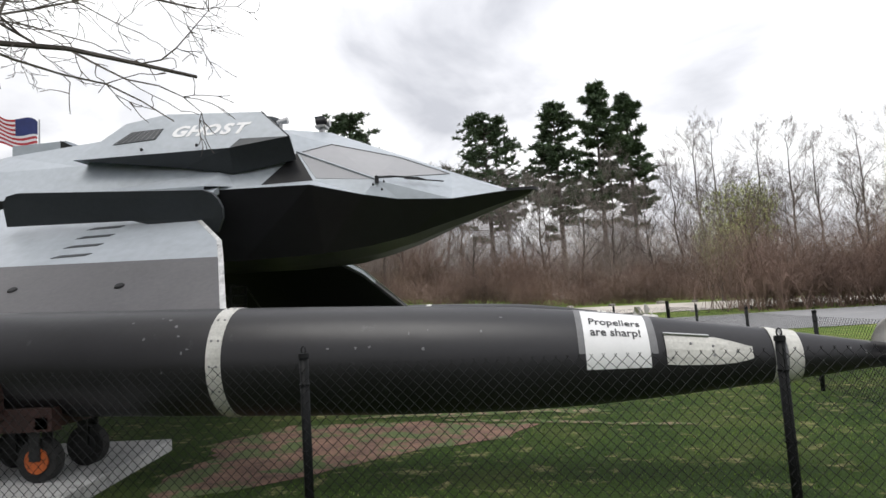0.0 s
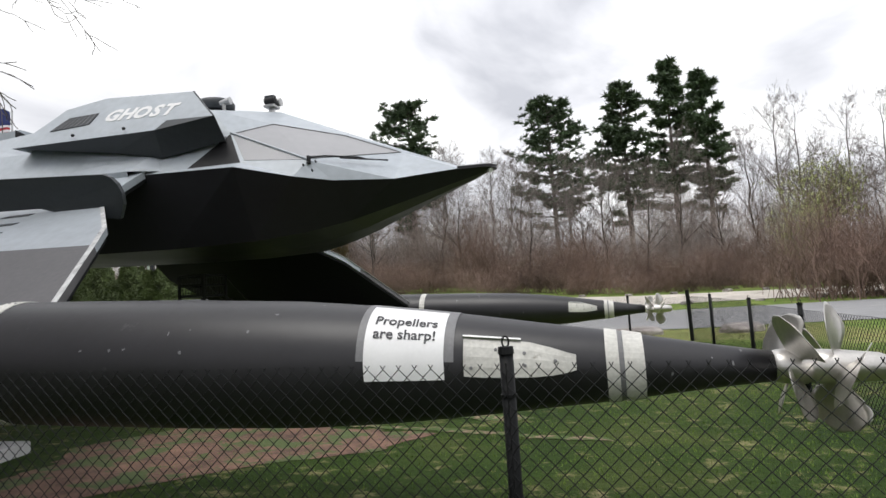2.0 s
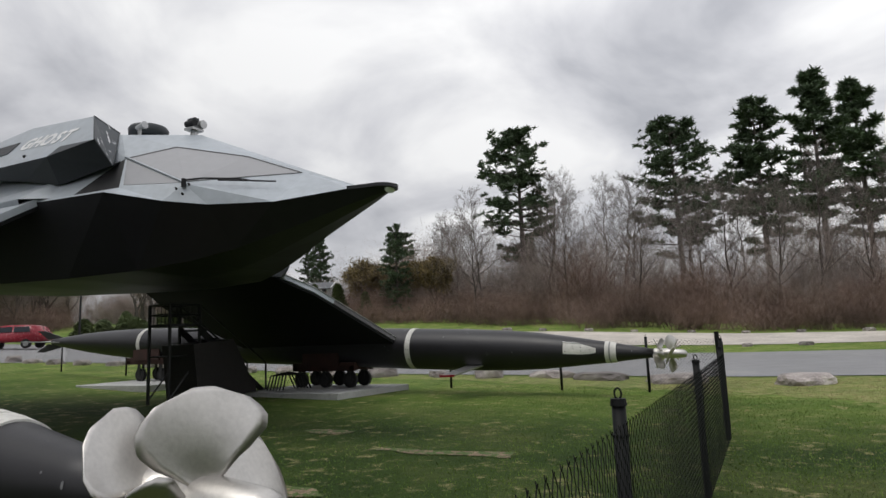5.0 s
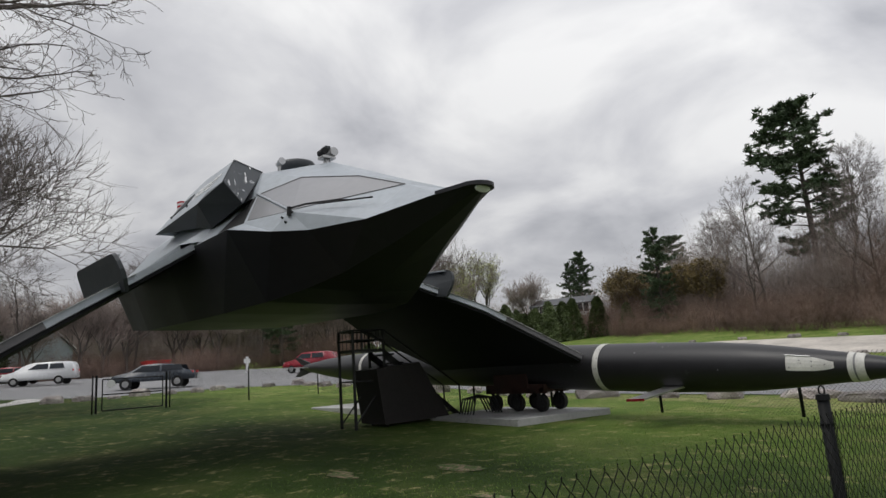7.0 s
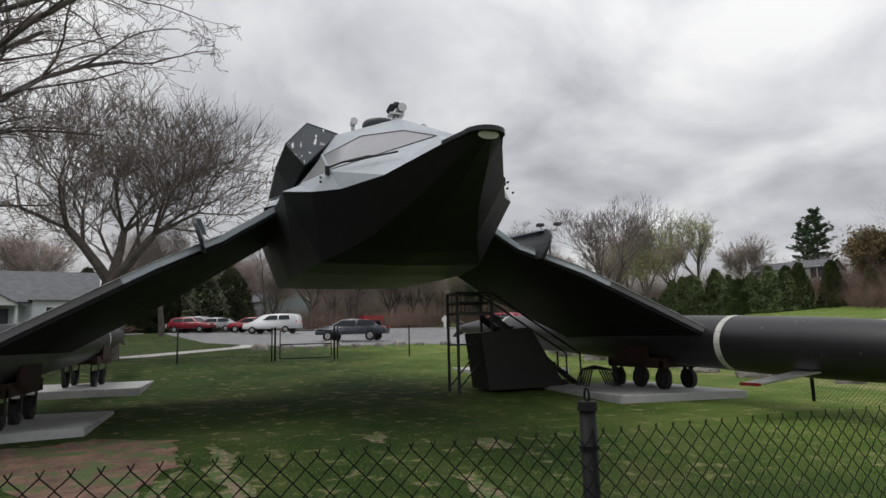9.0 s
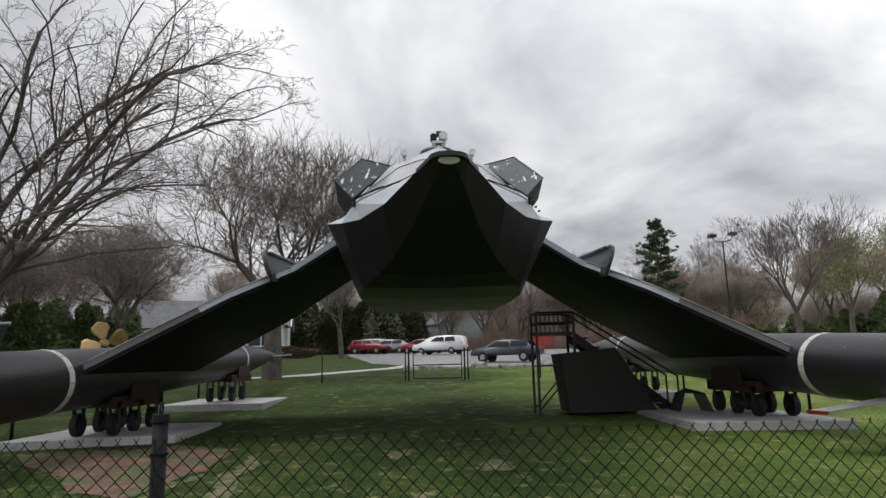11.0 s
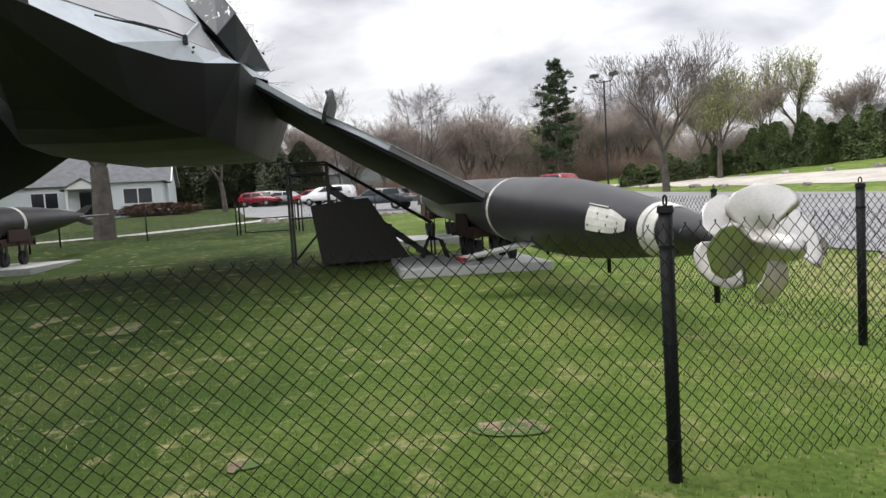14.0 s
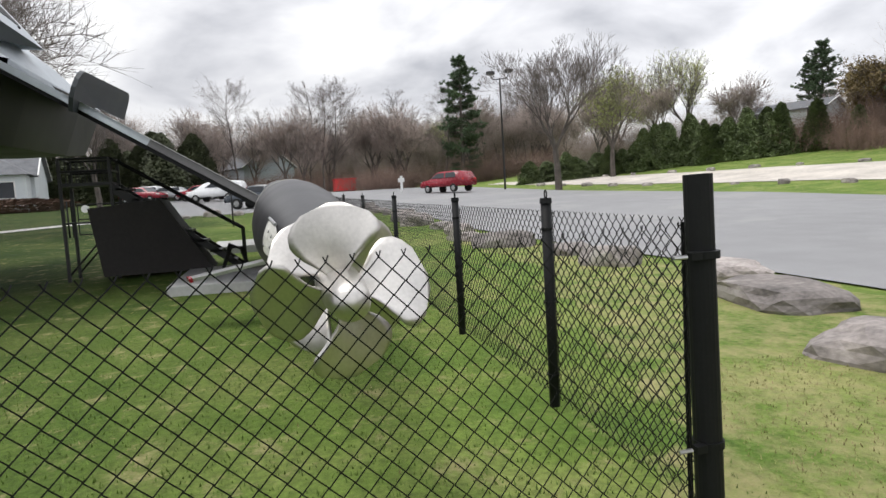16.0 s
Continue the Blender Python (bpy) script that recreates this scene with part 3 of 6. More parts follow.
for s in SIDES:
    q = lambda *pts: [P(s, *p) for p in pts]
    for a, b in ((LOW, UP), (UP, TOP)):
        for i in range(len(a) - 1):
            if a is LOW and i == 0:
                continue
            body.add(q(a[i], a[i + 1], b[i + 1], b[i]), [(0, 1, 2, 3)])
    for i in range(len(TOP) - 1):
        body.add([P(s, *TOP[i]), P(s, *TOP[i + 1]), P(s, TOP[i + 1][0], 0, TOP[i + 1][2] + 0.05), P(s, TOP[i][0], 0, TOP[i][2] + 0.1)], [(0, 1, 2, 3)])
    body.add(q(LOW[-1], UP[-1], TOP[-1], (-10.9, 0, 4.5), (-11.2, 0, 3.83)), [(0, 1, 2, 3, 4)])
    body.add(q(S5, SHEER[7], LOW[1], T1), [(0, 1, 2, 3)])
    for i in range(7, 10):
        body.add(q(SHEER[i], SHEER[i + 1], LOW[1 + (i - 7) + (1 if i > 7 else 0)], LOW[1 + i - 7]) if i == 7 else q(SHEER[i], SHEER[i + 1], LOW[min(5, i - 4 + 0)] if i < 9 else LOW[5], LOW[2] if i == 8 else LOW[4]), [(0, 1, 2, 3)])
    # unlit opening behind the side window, its dark painted as a flat triangle
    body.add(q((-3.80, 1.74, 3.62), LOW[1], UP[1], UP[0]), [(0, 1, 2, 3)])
    Geo().add(q(T1, (-3.80, 1.74, 3.62), UP[0]), [(0, 1, 2)]).make("intake_dark_panel", M_BLACK, boat, "flat black panel for the dark of the intake opening")
    # raised root fairing ahead of the wing
    fair = [(-4.2, 1.80, 3.62), (-4.55, 1.52, 4.0), (-6.6, 1.55, 4.16), (-7.2, 1.9, 3.72), (-4.62, 2.05, 3.62)]
    g = Geo().add(q(*fair), [(0, 1, 4), (1, 2, 3, 4)])
    g.add(q((-4.62, 2.05, 3.62), (-7.2, 1.9, 3.72), (-7.2, 1.9, 3.55), (-4.62, 2.02, 3.5)), [(0, 1, 2, 3)])
    g.make("root_fairing", M_GREY, boat)
body.make("upper_body", M_GREY, boat, "light grey upper body")

def paint_chips(quad, spots, parent):
    """Ragged white chips laid just proud of the four-cornered cowl face."""
    lay = [Vector(p) for p in ((0, 0, 0), (-1.05, 1.10, 0), (0.40, 2.25, 0), (1.50, 0.80, 0))]
    top, out, low, inn = [Vector(p) for p in quad]
    crng = random.Random(8)

    def to_face(u, v):
        left = u * lay[2].y - v * lay[2].x < 0
        e1, e2 = (lay[1], lay[2]) if left else (lay[2], lay[3])
        w1, w2 = (out, low) if left else (low, inn)
        det = e1.x * e2.y - e1.y * e2.x
        g, h = (u * e2.y - v * e2.x) / det, (e1.x * v - e1.y * u) / det
        n = (w1 - top).cross(w2 - top).normalized()
        n = n if n.x > 0 else -n
        return top + (w1 - top) * g + (w2 - top) * h + n * 0.008

    for u, v, long, wide in spots:
        ring = []
        for k in range(11):
            t = 6.283 * k / 11
            f = crng.uniform(0.45, 1.15)
            ring.append(to_face(u + math.cos(t) * 0.085 * wide * f + math.sin(t) * 0.02, v + math.sin(t) * 0.15 * long * f))
        Geo().add([to_face(u, v)] + ring, [(0, 1 + k, 1 + (k + 1) % 11) for k in range(11)]).make("paint_chip", M_WHITE, parent, "white chipped paint patch")


# Engine cowls
for s in SIDES:
    q = lambda *pts: [P(s, *p) for p in pts]
    Ct, Co, Cb, Ci = (-3.88, 1.40, 4.96), (-3.27, 1.80, 4.37), (-3.28, 1.50, 4.05), (-4.02, 0.86, 4.86)
    Cn, Cm, Cl, Ca = (-4.12, 1.767, 4.42), (-4.25, 1.883, 4.25), (-4.32, 1.62, 3.87), (-7.04, 1.842, 4.31)
    Ch, Cj, Cji, Cai = (-6.38, 1.366, 5.01), (-5.65, 1.284, 5.13), (-5.65, 0.7, 5.10), (-7.04, 1.3, 4.32)
    g = Geo().add(q(Ct, Cj, Ch, Ca, Cm, Cn, Co), [(0, 6, 5), (0, 5, 1), (1, 5, 4), (1, 4, 2), (2, 4, 3)])
    g.add(q(Ct, Cj, Cji, Ci), [(0, 1, 2, 3)]).add(q(Cj, Ch, Ca, Cai, Cji), [(0, 1, 4), (1, 2, 3, 4)])
    cowl = g.make("engine_cowl", M_GREY, boat, "light grey angular engine cowl")
    Geo().add(q(Ct, Co, Cb, Ci), [(0, 1, 2), (0, 2, 3)]).make("cowl_face", M_COWLF, cowl, "dark cowl face with chipped white paint")
    paint_chips(q(Ct, Co, Cb, Ci), ((-0.60, 1.20, 1.3, 1.2), (-0.10, 1.20, 1.3, 0.7), (0.58, 1.12, 1.5, 0.8), (0.56, 0.82, 0.8, 0.5), (0.82, 0.53, 0.7, 0.5), (0.10, 1.75, 0.6, 0.6), (0.33, 2.06, 0.6, 0.5)) if s < 0 else ((-0.66, 1.12, 1.3, 1.1), (-0.72, 0.86, 0.7, 0.8), (0.02, 1.30, 1.2, 0.8)), cowl)
    for a, b in ((Ct, Co), (Co, Cb), (Cb, Ci), (Ci, Ct)):
        Geo().tube(P(s, *a), P(s, *b), 0.012, 0.012, 6).make("edge_strip", M_DARK, cowl)
    Geo().add(q(Cn, Co, Cb, Cl, Cm), [(0, 1, 2, 3, 4)]).add(q(Cm, Cl, (-5.2, 1.62, 4.06), Ca), [(0, 1, 2), (0, 2, 3)]).add(q(Cl, Cb, (-3.5, 1.1, 4.3), (-4.6, 1.2, 4.2), (-5.2, 1.62, 4.06)), [(0, 1, 2, 3), (0, 3, 4)]).make("cowl_scoop", M_DARK, cowl, "dark grey scoop under the cowl")
    # louvred vent and studs on the cowl side
    c0, c1, c2, c3 = [P(s, x, 1.40 - 0.68 * (z - 4.96), z) for x, z in ((-6.42, 4.55), (-5.66, 4.58), (-5.60, 4.80), (-6.18, 4.79))]
    n = Vector((0, s * 0.827, 0.562))
    vent = Geo().plate([p + n * 0.012 for p in (c0, c1, c2, c3)], n, 0.014).make("vent_frame", M_DARK, cowl, "dark louvred vent")
    for k in range(7):
        t = (k + 0.5) / 7
        Geo().tube(c0.lerp(c1, t) + n * 0.012, c3.lerp(c2, t) + n * 0.012, 0.008, 0.008, 6).make("louvre", M_TAPE, vent)
    for t in (0.1, 0.45):
        p = P(s, *Ca).lerp(P(s, *Cm), 0.35 + t) + Vector((0, s * 0.0, 0.08))
        Geo().tube(p, p + n * 0.03, 0.03, 0.02, 8).make("cowl_stud", M_BLACK, cowl)

# Name on the starboard cowl
xd = Vector((1.0, 0.0, -0.075)); upd = Vector((0, 0.562, 0.827)); nd = Vector((0, -0.827, 0.562))
xd = (xd - nd * xd.dot(nd)).normalized(); upd = nd.cross(xd)
o = P(-1, -4.72, 1.40 - 0.68 * (4.565 - 4.96), 4.565) - base_of(boat)
for ch, u in (("G", -0.56), ("H", -0.275), ("O", 0.01), ("S", 0.285), ("T", 0.53)):
    me = text_mesh(ch, 0.37, shear=0.2, bold=0.016, extrude=0.001)
    for v in me.vertices:
        v.co = o + xd * (v.co.x + u) + upd * v.co.y + nd * (0.006 + v.co.z)
    me.materials.append(M_WHITE)
    ob = new("letter", me); ob.parent = boat; ob["label"] = "white painted letter of the name"

# Roof fittings
dome = Geo()
prof = [(0, 0.30), (0.02, 0.33), (0.14, 0.34), (0.19, 0.31), (0.21, 0.2), (0.215, 0.02)]
vs, fs, n = [], [], 24
for h, r in prof:
    vs += [Vector((-4.42 + r * math.cos(2 * math.pi * i / n), CY + r * math.sin(2 * math.pi * i / n), 5.08 + h)) for i in range(n)]
for j in range(len(prof) - 1):
    fs += [(j * n + i, j * n + (i + 1) % n, (j + 1) * n + (i + 1) % n, (j + 1) * n + i) for i in range(n)]
fs.append(tuple(range((len(prof) - 1) * n, len(prof) * n)))
dome.add(vs, fs).make("radar_dome", M_DARK, boat, "dark grey round radar dome", smooth=True)
dome2 = Geo().tube((-4.42, CY, 4.98), (-4.42, CY, 5.09), 0.1, 0.1, 12).make("dome_stem", M_GREY, boat)
sx, sz = -3.28, 4.88
sensor = Geo().tube((sx, CY, sz), (sx, CY, sz + 0.14), 0.07, 0.05, 10).box((sx - 0.1, CY - 0.12, sz + 0.12), (sx + 0.1, CY + 0.12, sz + 0.16)).make("sensor_base", M_CHROME, boat, "silver camera mount")
Geo().tube((sx - 0.1, CY + 0.08, sz + 0.24), (sx + 0.14, CY + 0.08, sz + 0.24), 0.07, 0.075, 12).make("sensor_head", M_CHROME, sensor)
Geo().tube((sx - 0.08, CY - 0.09, sz + 0.23), (sx + 0.12, CY - 0.09, sz + 0.23), 0.055, 0.06, 12).make("sensor_eye", M_BLACK, sensor)
Geo().box((sx - 0.12, CY - 0.04, sz + 0.30), (sx + 0.06, CY + 0.05, sz + 0.35)).make("sensor_top", M_DARK, sensor)
for s in (-1, 1):
    hx = Geo().tube(P(s, -3.85, 0.62, 4.82), P(s, -3.85, 0.62, 4.98), 0.03, 0.03, 8).tube(P(s, -3.92, 0.62, 5.0), P(s, -3.72, 0.62, 5.02), 0.035, 0.065, 10)
    hx.make("horn", M_CHROME, boat, "small silver horn")
g = Geo().box((-9.0, CY - 0.9, 4.72), (-7.9, CY + 0.9, 4.98)).make("aft_hatch", M_GREY, boat)
Geo().add([(-8.0, CY - 0.92, 4.76), (-7.55, CY - 0.92, 4.76), (-8.0, CY - 0.92, 4.99)], [(0, 1, 2)]).make("hatch_window", M_BLACK, boat)

# Wings down to the torpedoes
def wz(v):
    return 1.36 + (5.47 - v) * 0.632


NRM = {s: Vector((0, s * 0.632, 1)).normalized() for s in SIDES}
for s in SIDES:
    q = lambda pts, dz=0.0: [P(s, x, v, wz(v) + dz) for x, v in pts]
    upper = [(-3.36, 4.06), (-3.58, 3.65), (-4.45, 2.75), (-4.45, 1.80), (-8.2, 1.80), (-8.3, 3.0), (-8.35, 3.72), (-8.30, 3.80)]
    lower = [(-3.36, 4.06), (-8.30, 3.80), (-7.3, 5.45), (-7.3, 5.62), (-2.60, 5.62), (-2.62, 5.47)]
    wing = Geo().plate(q(upper), NRM[s], 0.10).make("wing", M_GREY, boat, "light grey wing strut")
    Geo().plate(q(lower), NRM[s], 0.10).make("wing_skirt", M_WING2, wing, "dark grey lower wing panel with worn paint")
    # near-black slabs below the wing, darker than the hull colour
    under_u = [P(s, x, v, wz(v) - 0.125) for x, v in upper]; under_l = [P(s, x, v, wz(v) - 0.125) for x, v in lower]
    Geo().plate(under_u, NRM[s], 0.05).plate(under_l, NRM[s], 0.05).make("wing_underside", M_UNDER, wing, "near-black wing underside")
    # pale worn leading edge
    for a, b in (((-2.60, 5.55), (-3.36, 4.06)), ((-3.36, 4.06), (-3.58, 3.65)), ((-3.58, 3.65), (-4.45, 2.75))):
        pa, pb = P(s, *a, wz(a[1])), P(s, *b, wz(b[1]))
        d = Vector((0.035, 0, 0))
        Geo().plate([pa + d, pb + d, pb - d, pa - d], NRM[s], -0.006).make("leading_edge", M_CHIP, wing, "pale worn leading edge")
    for k in range(5):
        v = 2.80 + k * 0.245
        x0 = -5.90 + k * 0.005
        Geo().plate([P(s, x, vv, wz(vv) + 0.008) for x, vv in ((x0, v), (x0 + 0.50, v), (x0 + 0.56, v - 0.055), (x0 + 0.1, v - 0.055))], NRM[s], 0.006).make("vent_slot", M_DARK, wing, "dark slot")
    for x, v in ((-4.37, 4.55), (-5.82, 4.47)):
        p = P(s, x, v, wz(v))
        Geo().tube(p, p + NRM[s] * 0.02, 0.06, 0.05, 10).make("lift_eye", M_BLACK, wing)
    # long upright fence plate on the wing
    f = [(-3.92, 3.00, 2.72), (-3.82, 3.05, 2.90), (-3.80, 3.10, 3.04), (-3.84, 3.14, 3.16), (-3.92, 3.17, 3.25), (-4.04, 3.18, 3.30), (-6.9, 3.19, 3.50), (-7.08, 3.17, 3.47), (-7.18, 3.13, 3.38), (-7.2, 3.02, 3.05), (-5.2, 3.02, 2.98), (-4.6, 3.0, 2.80)]
    Geo().plate([P(s, *p) for p in f], (0, s, -0.3), 0.06).make("wing_plate", M_DARK, wing, "dark upright plate on the wing")
    Geo().plate([P(s, x, v - 0.08, z + 0.004) for x, v, z in ((-4.1, 3.2, 3.305), (-6.9, 3.2, 3.50), (-6.9, 3.12, 3.50), (-4.1, 3.12, 3.305))], (0, 0, 1), 0.02).make("plate_cap", M_GREY, wing)

# Torpedo hulls
TY = {-1: 3.17, 1: 14.90}


def tz(x):
    return 0.992 - 0.0419 * x


TPROF = [(3.16, 0.085), (2.84, 0.125), (2.47, 0.18), (2.30, 0.207), (1.95, 0.25), (1.33, 0.33), (0.78, 0.39), (0.17, 0.435), (-0.72, 0.463), (-1.6, 0.474), (-2.4, 0.478), (-4.0, 0.48), (-8.0, 0.48), (-11.0, 0.475), (-12.0, 0.455), (-13.2, 0.40), (-14.5, 0.30), (-15.6, 0.18), (-16.3, 0.10)]


def tr(x):
    xs = [p[0] for p in TPROF][::-1]
    return interp(x, xs, [p[1] for p in TPROF][::-1])


for s in SIDES:
    ty = TY[s]
    at = lambda x: (x, ty, tz(x))
    torp = Geo().lathe(TPROF, at, 40).make("torpedo_hull", M_TORP, boat, "charcoal torpedo-shaped hull", smooth=True)
    def band(name, x0, x1, lift, material, label=""):
        k = 3
        return Geo().lathe([(x0, tr(x0) + 0.001), *[(x0 + (x1 - x0) * i / k, tr(x0 + (x1 - x0) * i / k) + lift) for i in range(k + 1)], (x1, tr(x1) + 0.001)], at, 40).make(name, material, torp, label, smooth=False)
    b1 = band("front_band", -2.23, -2.36, 0.006, M_BAND, "pale riveted band")
    band("rear_band", -11.45, -11.60, 0.006, M_BAND, "pale band")
    band("nose_ring", 2.265, 2.19, 0.008, M_BAND, "pale nose ring")
    band("ring_gap", 2.295, 2.265, 0.003, M_TAPE)
    band("nose_ring", 2.41, 2.295, 0.010, M_BAND, "pale nose ring")
    for k in range(14):
        a = k * 2 * math.pi / 14
        for x in (-2.265, -2.325):
            d = Vector((0, math.cos(a), math.sin(a)))
            p = Vector(at(x)) + d * (tr(x) + 0.006)
            Geo().tube(p, p + d * 0.005, 0.012, 0.009, 6).make("rivet", M_TAPE, b1)
    # pale side plates on the nose, outboard and inboard
    for o in (-1, 1):
        def on(x, a, lift=0.012):
            r = tr(x) + lift
            return Vector((x, ty + o * math.cos(a) * r, tz(x) + math.sin(a) * r))
        xs = [1.355, 1.47, 1.61, 1.75, 1.88, 1.97, 2.02]
        hi = [0.62, 0.62, 0.62, 0.60, 0.50, 0.40, 0.36]
        lo = [-0.10, -0.13, -0.14, -0.15, -0.12, -0.06, 0.0]
        vs = [on(x, h - (h - l) * k / 4) for x, h, l in zip(xs, hi, lo) for k in range(5)]
        g = Geo().add(vs, [(i * 5 + k, i * 5 + k + 1, i * 5 + k + 6, i * 5 + k + 5) for i in range(len(xs) - 1) for k in range(4)])
        plate = g.make("side_plate", M_BAND, torp, "pale side plate")
        Geo().path([on(x, 0.63, 0.016) for x in (1.35, 1.52, 1.70)], 0.012, 6).make("hinge", M_CHROME, plate)
        for x, a in ((1.55, 0.4), (1.72, 0.35), (1.72, 0.1), (1.9, 0.2), (1.4, 0.05)):
            p = on(x, a, 0.012); Geo().tube(p, on(x, a, 0.018), 0.012, 0.009, 6).make("screw", M_TAPE, plate)
    # contra-rotating propellers and spinner
    hub = Geo().lathe([(3.12, 0.086), (3.16, 0.098), (3.30, 0.102), (3.31, 0.092), (3.33, 0.092), (3.34, 0.10), (3.48, 0.096), (3.58, 0.088), (3.68, 0.080), (3.72, 0.066), (3.742, 0.04), (3.75, 0.008)], at, 24).make("propeller_hub", M_STEEL, torp, "polished steel propeller hub", smooth=True)
    for x0, tw, cnt, ph, rad in ((3.22, 1, 4, 0.60, 0.34), (3.45, -1, 4, 0.24, 0.37)):
        for k in range(cnt):
            a0 = ph + k * 2 * math.pi / cnt
            vs, fs = [], []
            nr, nc = 16, 11
            for i in range(nr):
                u = i / (nr - 1)
                r = 0.08 + (rad - 0.08) * u
                fan = radians(interp(u, [0, 0.15, 0.4, 0.65, 0.82, 0.92, 0.97, 1.0], [52, 62, 76, 80, 70, 50, 34, 10]))
                slope = math.tan(radians(34 - 10 * u))
                for j in range(nc):
                    c = (j / (nc - 1) - 0.5) * fan
                    ang = a0 + tw * (0.22 * u * u + c)
                    xx = x0 + c * r * slope + 0.06 * c * c - 0.015 * u
                    cz = Vector(at(xx))
                    vs.append(cz + Vector((0, math.cos(ang) * r, math.sin(ang) * r)))
            fs = [(i * nc + j, i * nc + j + 1, (i + 1) * nc + j + 1, (i + 1) * nc + j) for i in range(nr - 1) for j in range(nc - 1)]
            top = [p + Vector((0.004, 0, 0)) for p in vs]
            kk = len(vs)
            rim = [j for j in range(nc)] + [i * nc + nc - 1 for i in range(1, nr)] + [(nr - 1) * nc + j for j in range(nc - 2, -1, -1)] + [i * nc for i in range(nr - 2, 0, -1)]
            fs2 = fs + [tuple(kk + i for i in f[::-1]) for f in fs] + [(rim[i], rim[(i + 1) % len(rim)], kk + rim[(i + 1) % len(rim)], kk + rim[i]) for i in range(len(rim))]
            Geo().add(vs + top, fs2).make("blade", M_STEEL, hub, smooth=True)
    # tail fins
    for a in (0.0, math.pi / 2, math.pi, 3 * math.pi / 2):
        d = Vector((0, math.cos(a), math.sin(a)))
        n = Vector((0, -math.sin(a), math.cos(a)))
        L = 0.55 if abs(d.y) > 0.5 else 0.36
        c = [Vector(at(-15.6)) + d * 0.12, Vector(at(-16.6)) + d * 0.08, Vector(at(-17.2)) + d * L, Vector(at(-16.8)) + d * L]
        Geo().plate([p + n * 0.015 for p in c], n, 0.03).make("tail_fin", M_CHROME if abs(d.y) > 0.5 else M_TORP, torp)
    # cradle and casters on the pads
    for cx in (-4.75, -11.1):
        z0 = ground_z(cx, ty) + 0.10
        zt = tz(cx) - 0.44
        cr = Geo().box((cx - 0.95, ty - 0.42, zt - 0.14), (cx + 0.95, ty - 0.30, zt + 0.06)).box((cx - 0.95, ty + 0.30, zt - 0.14), (cx + 0.95, ty + 0.42, zt + 0.06))
        for k in (-0.85, 0.0, 0.85):
            cr.box((cx + k - 0.06, ty - 0.42, zt - 0.12), (cx + k + 0.06, ty + 0.42, zt - 0.02))
        cradle = cr.make("cradle", M_RUST, boat, "rusty steel cradle under the hull")
        for y0, y1 in ((ty - 0.47, ty - 0.425), (ty + 0.425, ty + 0.47)):
            Geo().box((cx - 0.6, y0, zt - 0.02), (cx + 0.5, y1, zt + 0.30)).make("cradle_cheek", M_RUST, cradle)
        for k in (-0.75, 0.0, 0.75) if cx > -8 else (-0.45, 0.5):
            for dy in (-0.30, 0.30):
                wr = min(0.19, (zt - 0.14 - z0) / 2 + 0.08)
                x, y, z = cx + k, ty + dy, z0 + wr
                wheel = Geo().tube((x, y - 0.05, z), (x, y + 0.05, z), wr, wr, 20).make("caster_wheel", M_RUBBER, cradle, "black caster wheel")
                Geo().tube((x, y, z), (x, y + 0.062, z), wr * 0.5, wr * 0.5, 14).make("wheel_boss", M_BLKSTEEL, cradle)
                Geo().tube((x, y - 0.062, z), (x, y - 0.002, z), wr * 0.6, wr * 0.6, 14).make("caster_hub", M_ORANGE if s < 0 and dy < 0 else M_BLKSTEEL, cradle, "orange wheel hub" if s < 0 and dy < 0 else "black wheel hub")
                for y0 in (y - 0.085, y + 0.068):
                    Geo().box((x - 0.05, y0, z), (x + 0.05, y0 + 0.017, zt - 0.1)).make("caster_fork", M_BLKSTEEL, cradle)

# Small foil under the port torpedo
Geo().plate([(-1.10, 13.72, 0.53), (-0.82, 13.78, 0.53), (-0.45, 14.62, 0.70), (-0.85, 14.62, 0.70)], (0, -0.2, 1), 0.03).make("trim_foil", M_CHROME, boat, "silver aluminium trim foil")
Geo().plate([(-1.11, 13.71, 0.534), (-0.81, 13.77, 0.534), (-0.80, 13.81, 0.54), (-1.095, 13.755, 0.54)], (0, -0.2, 1), 0.04).make("foil_tip", M_RED, boat, "red foil tip")

# Small paint scuffs along the torpedoes
srng = random.Random(19)
for ty in (TY[-1], TY[1]):
    for _ in range(34):
        x, ang = srng.uniform(-3.4, 3.0), srng.uniform(-0.2, 1.35)
        if 0.6 < x < 2.55 or -2.4 < x < -2.1:
            continue
        w, h = srng.uniform(0.006, 0.028), srng.uniform(0.005, 0.022)
        ring = []
        for k in range(7):
            t = 6.283 * k / 7
            f = srng.uniform(0.5, 1.1)
            xx, aa = x + math.cos(t) * w * f, ang + math.sin(t) * h * f / tr(x)
            r = tr(xx) + 0.004
            ring.append((xx, ty - math.cos(aa) * r, tz(xx) + math.sin(aa) * r))
        Geo().add(ring, [(0, 1, 2, 3, 4, 5, 6)]).make("paint_scuff", M_TAPE, boat)

# Warning sheet on the starboard torpedo
def on_a(x, a, lift):
    r = tr(x) + lift
    return Vector((x, TY[-1] - math.cos(a) * r, tz(x) + math.sin(a) * r))


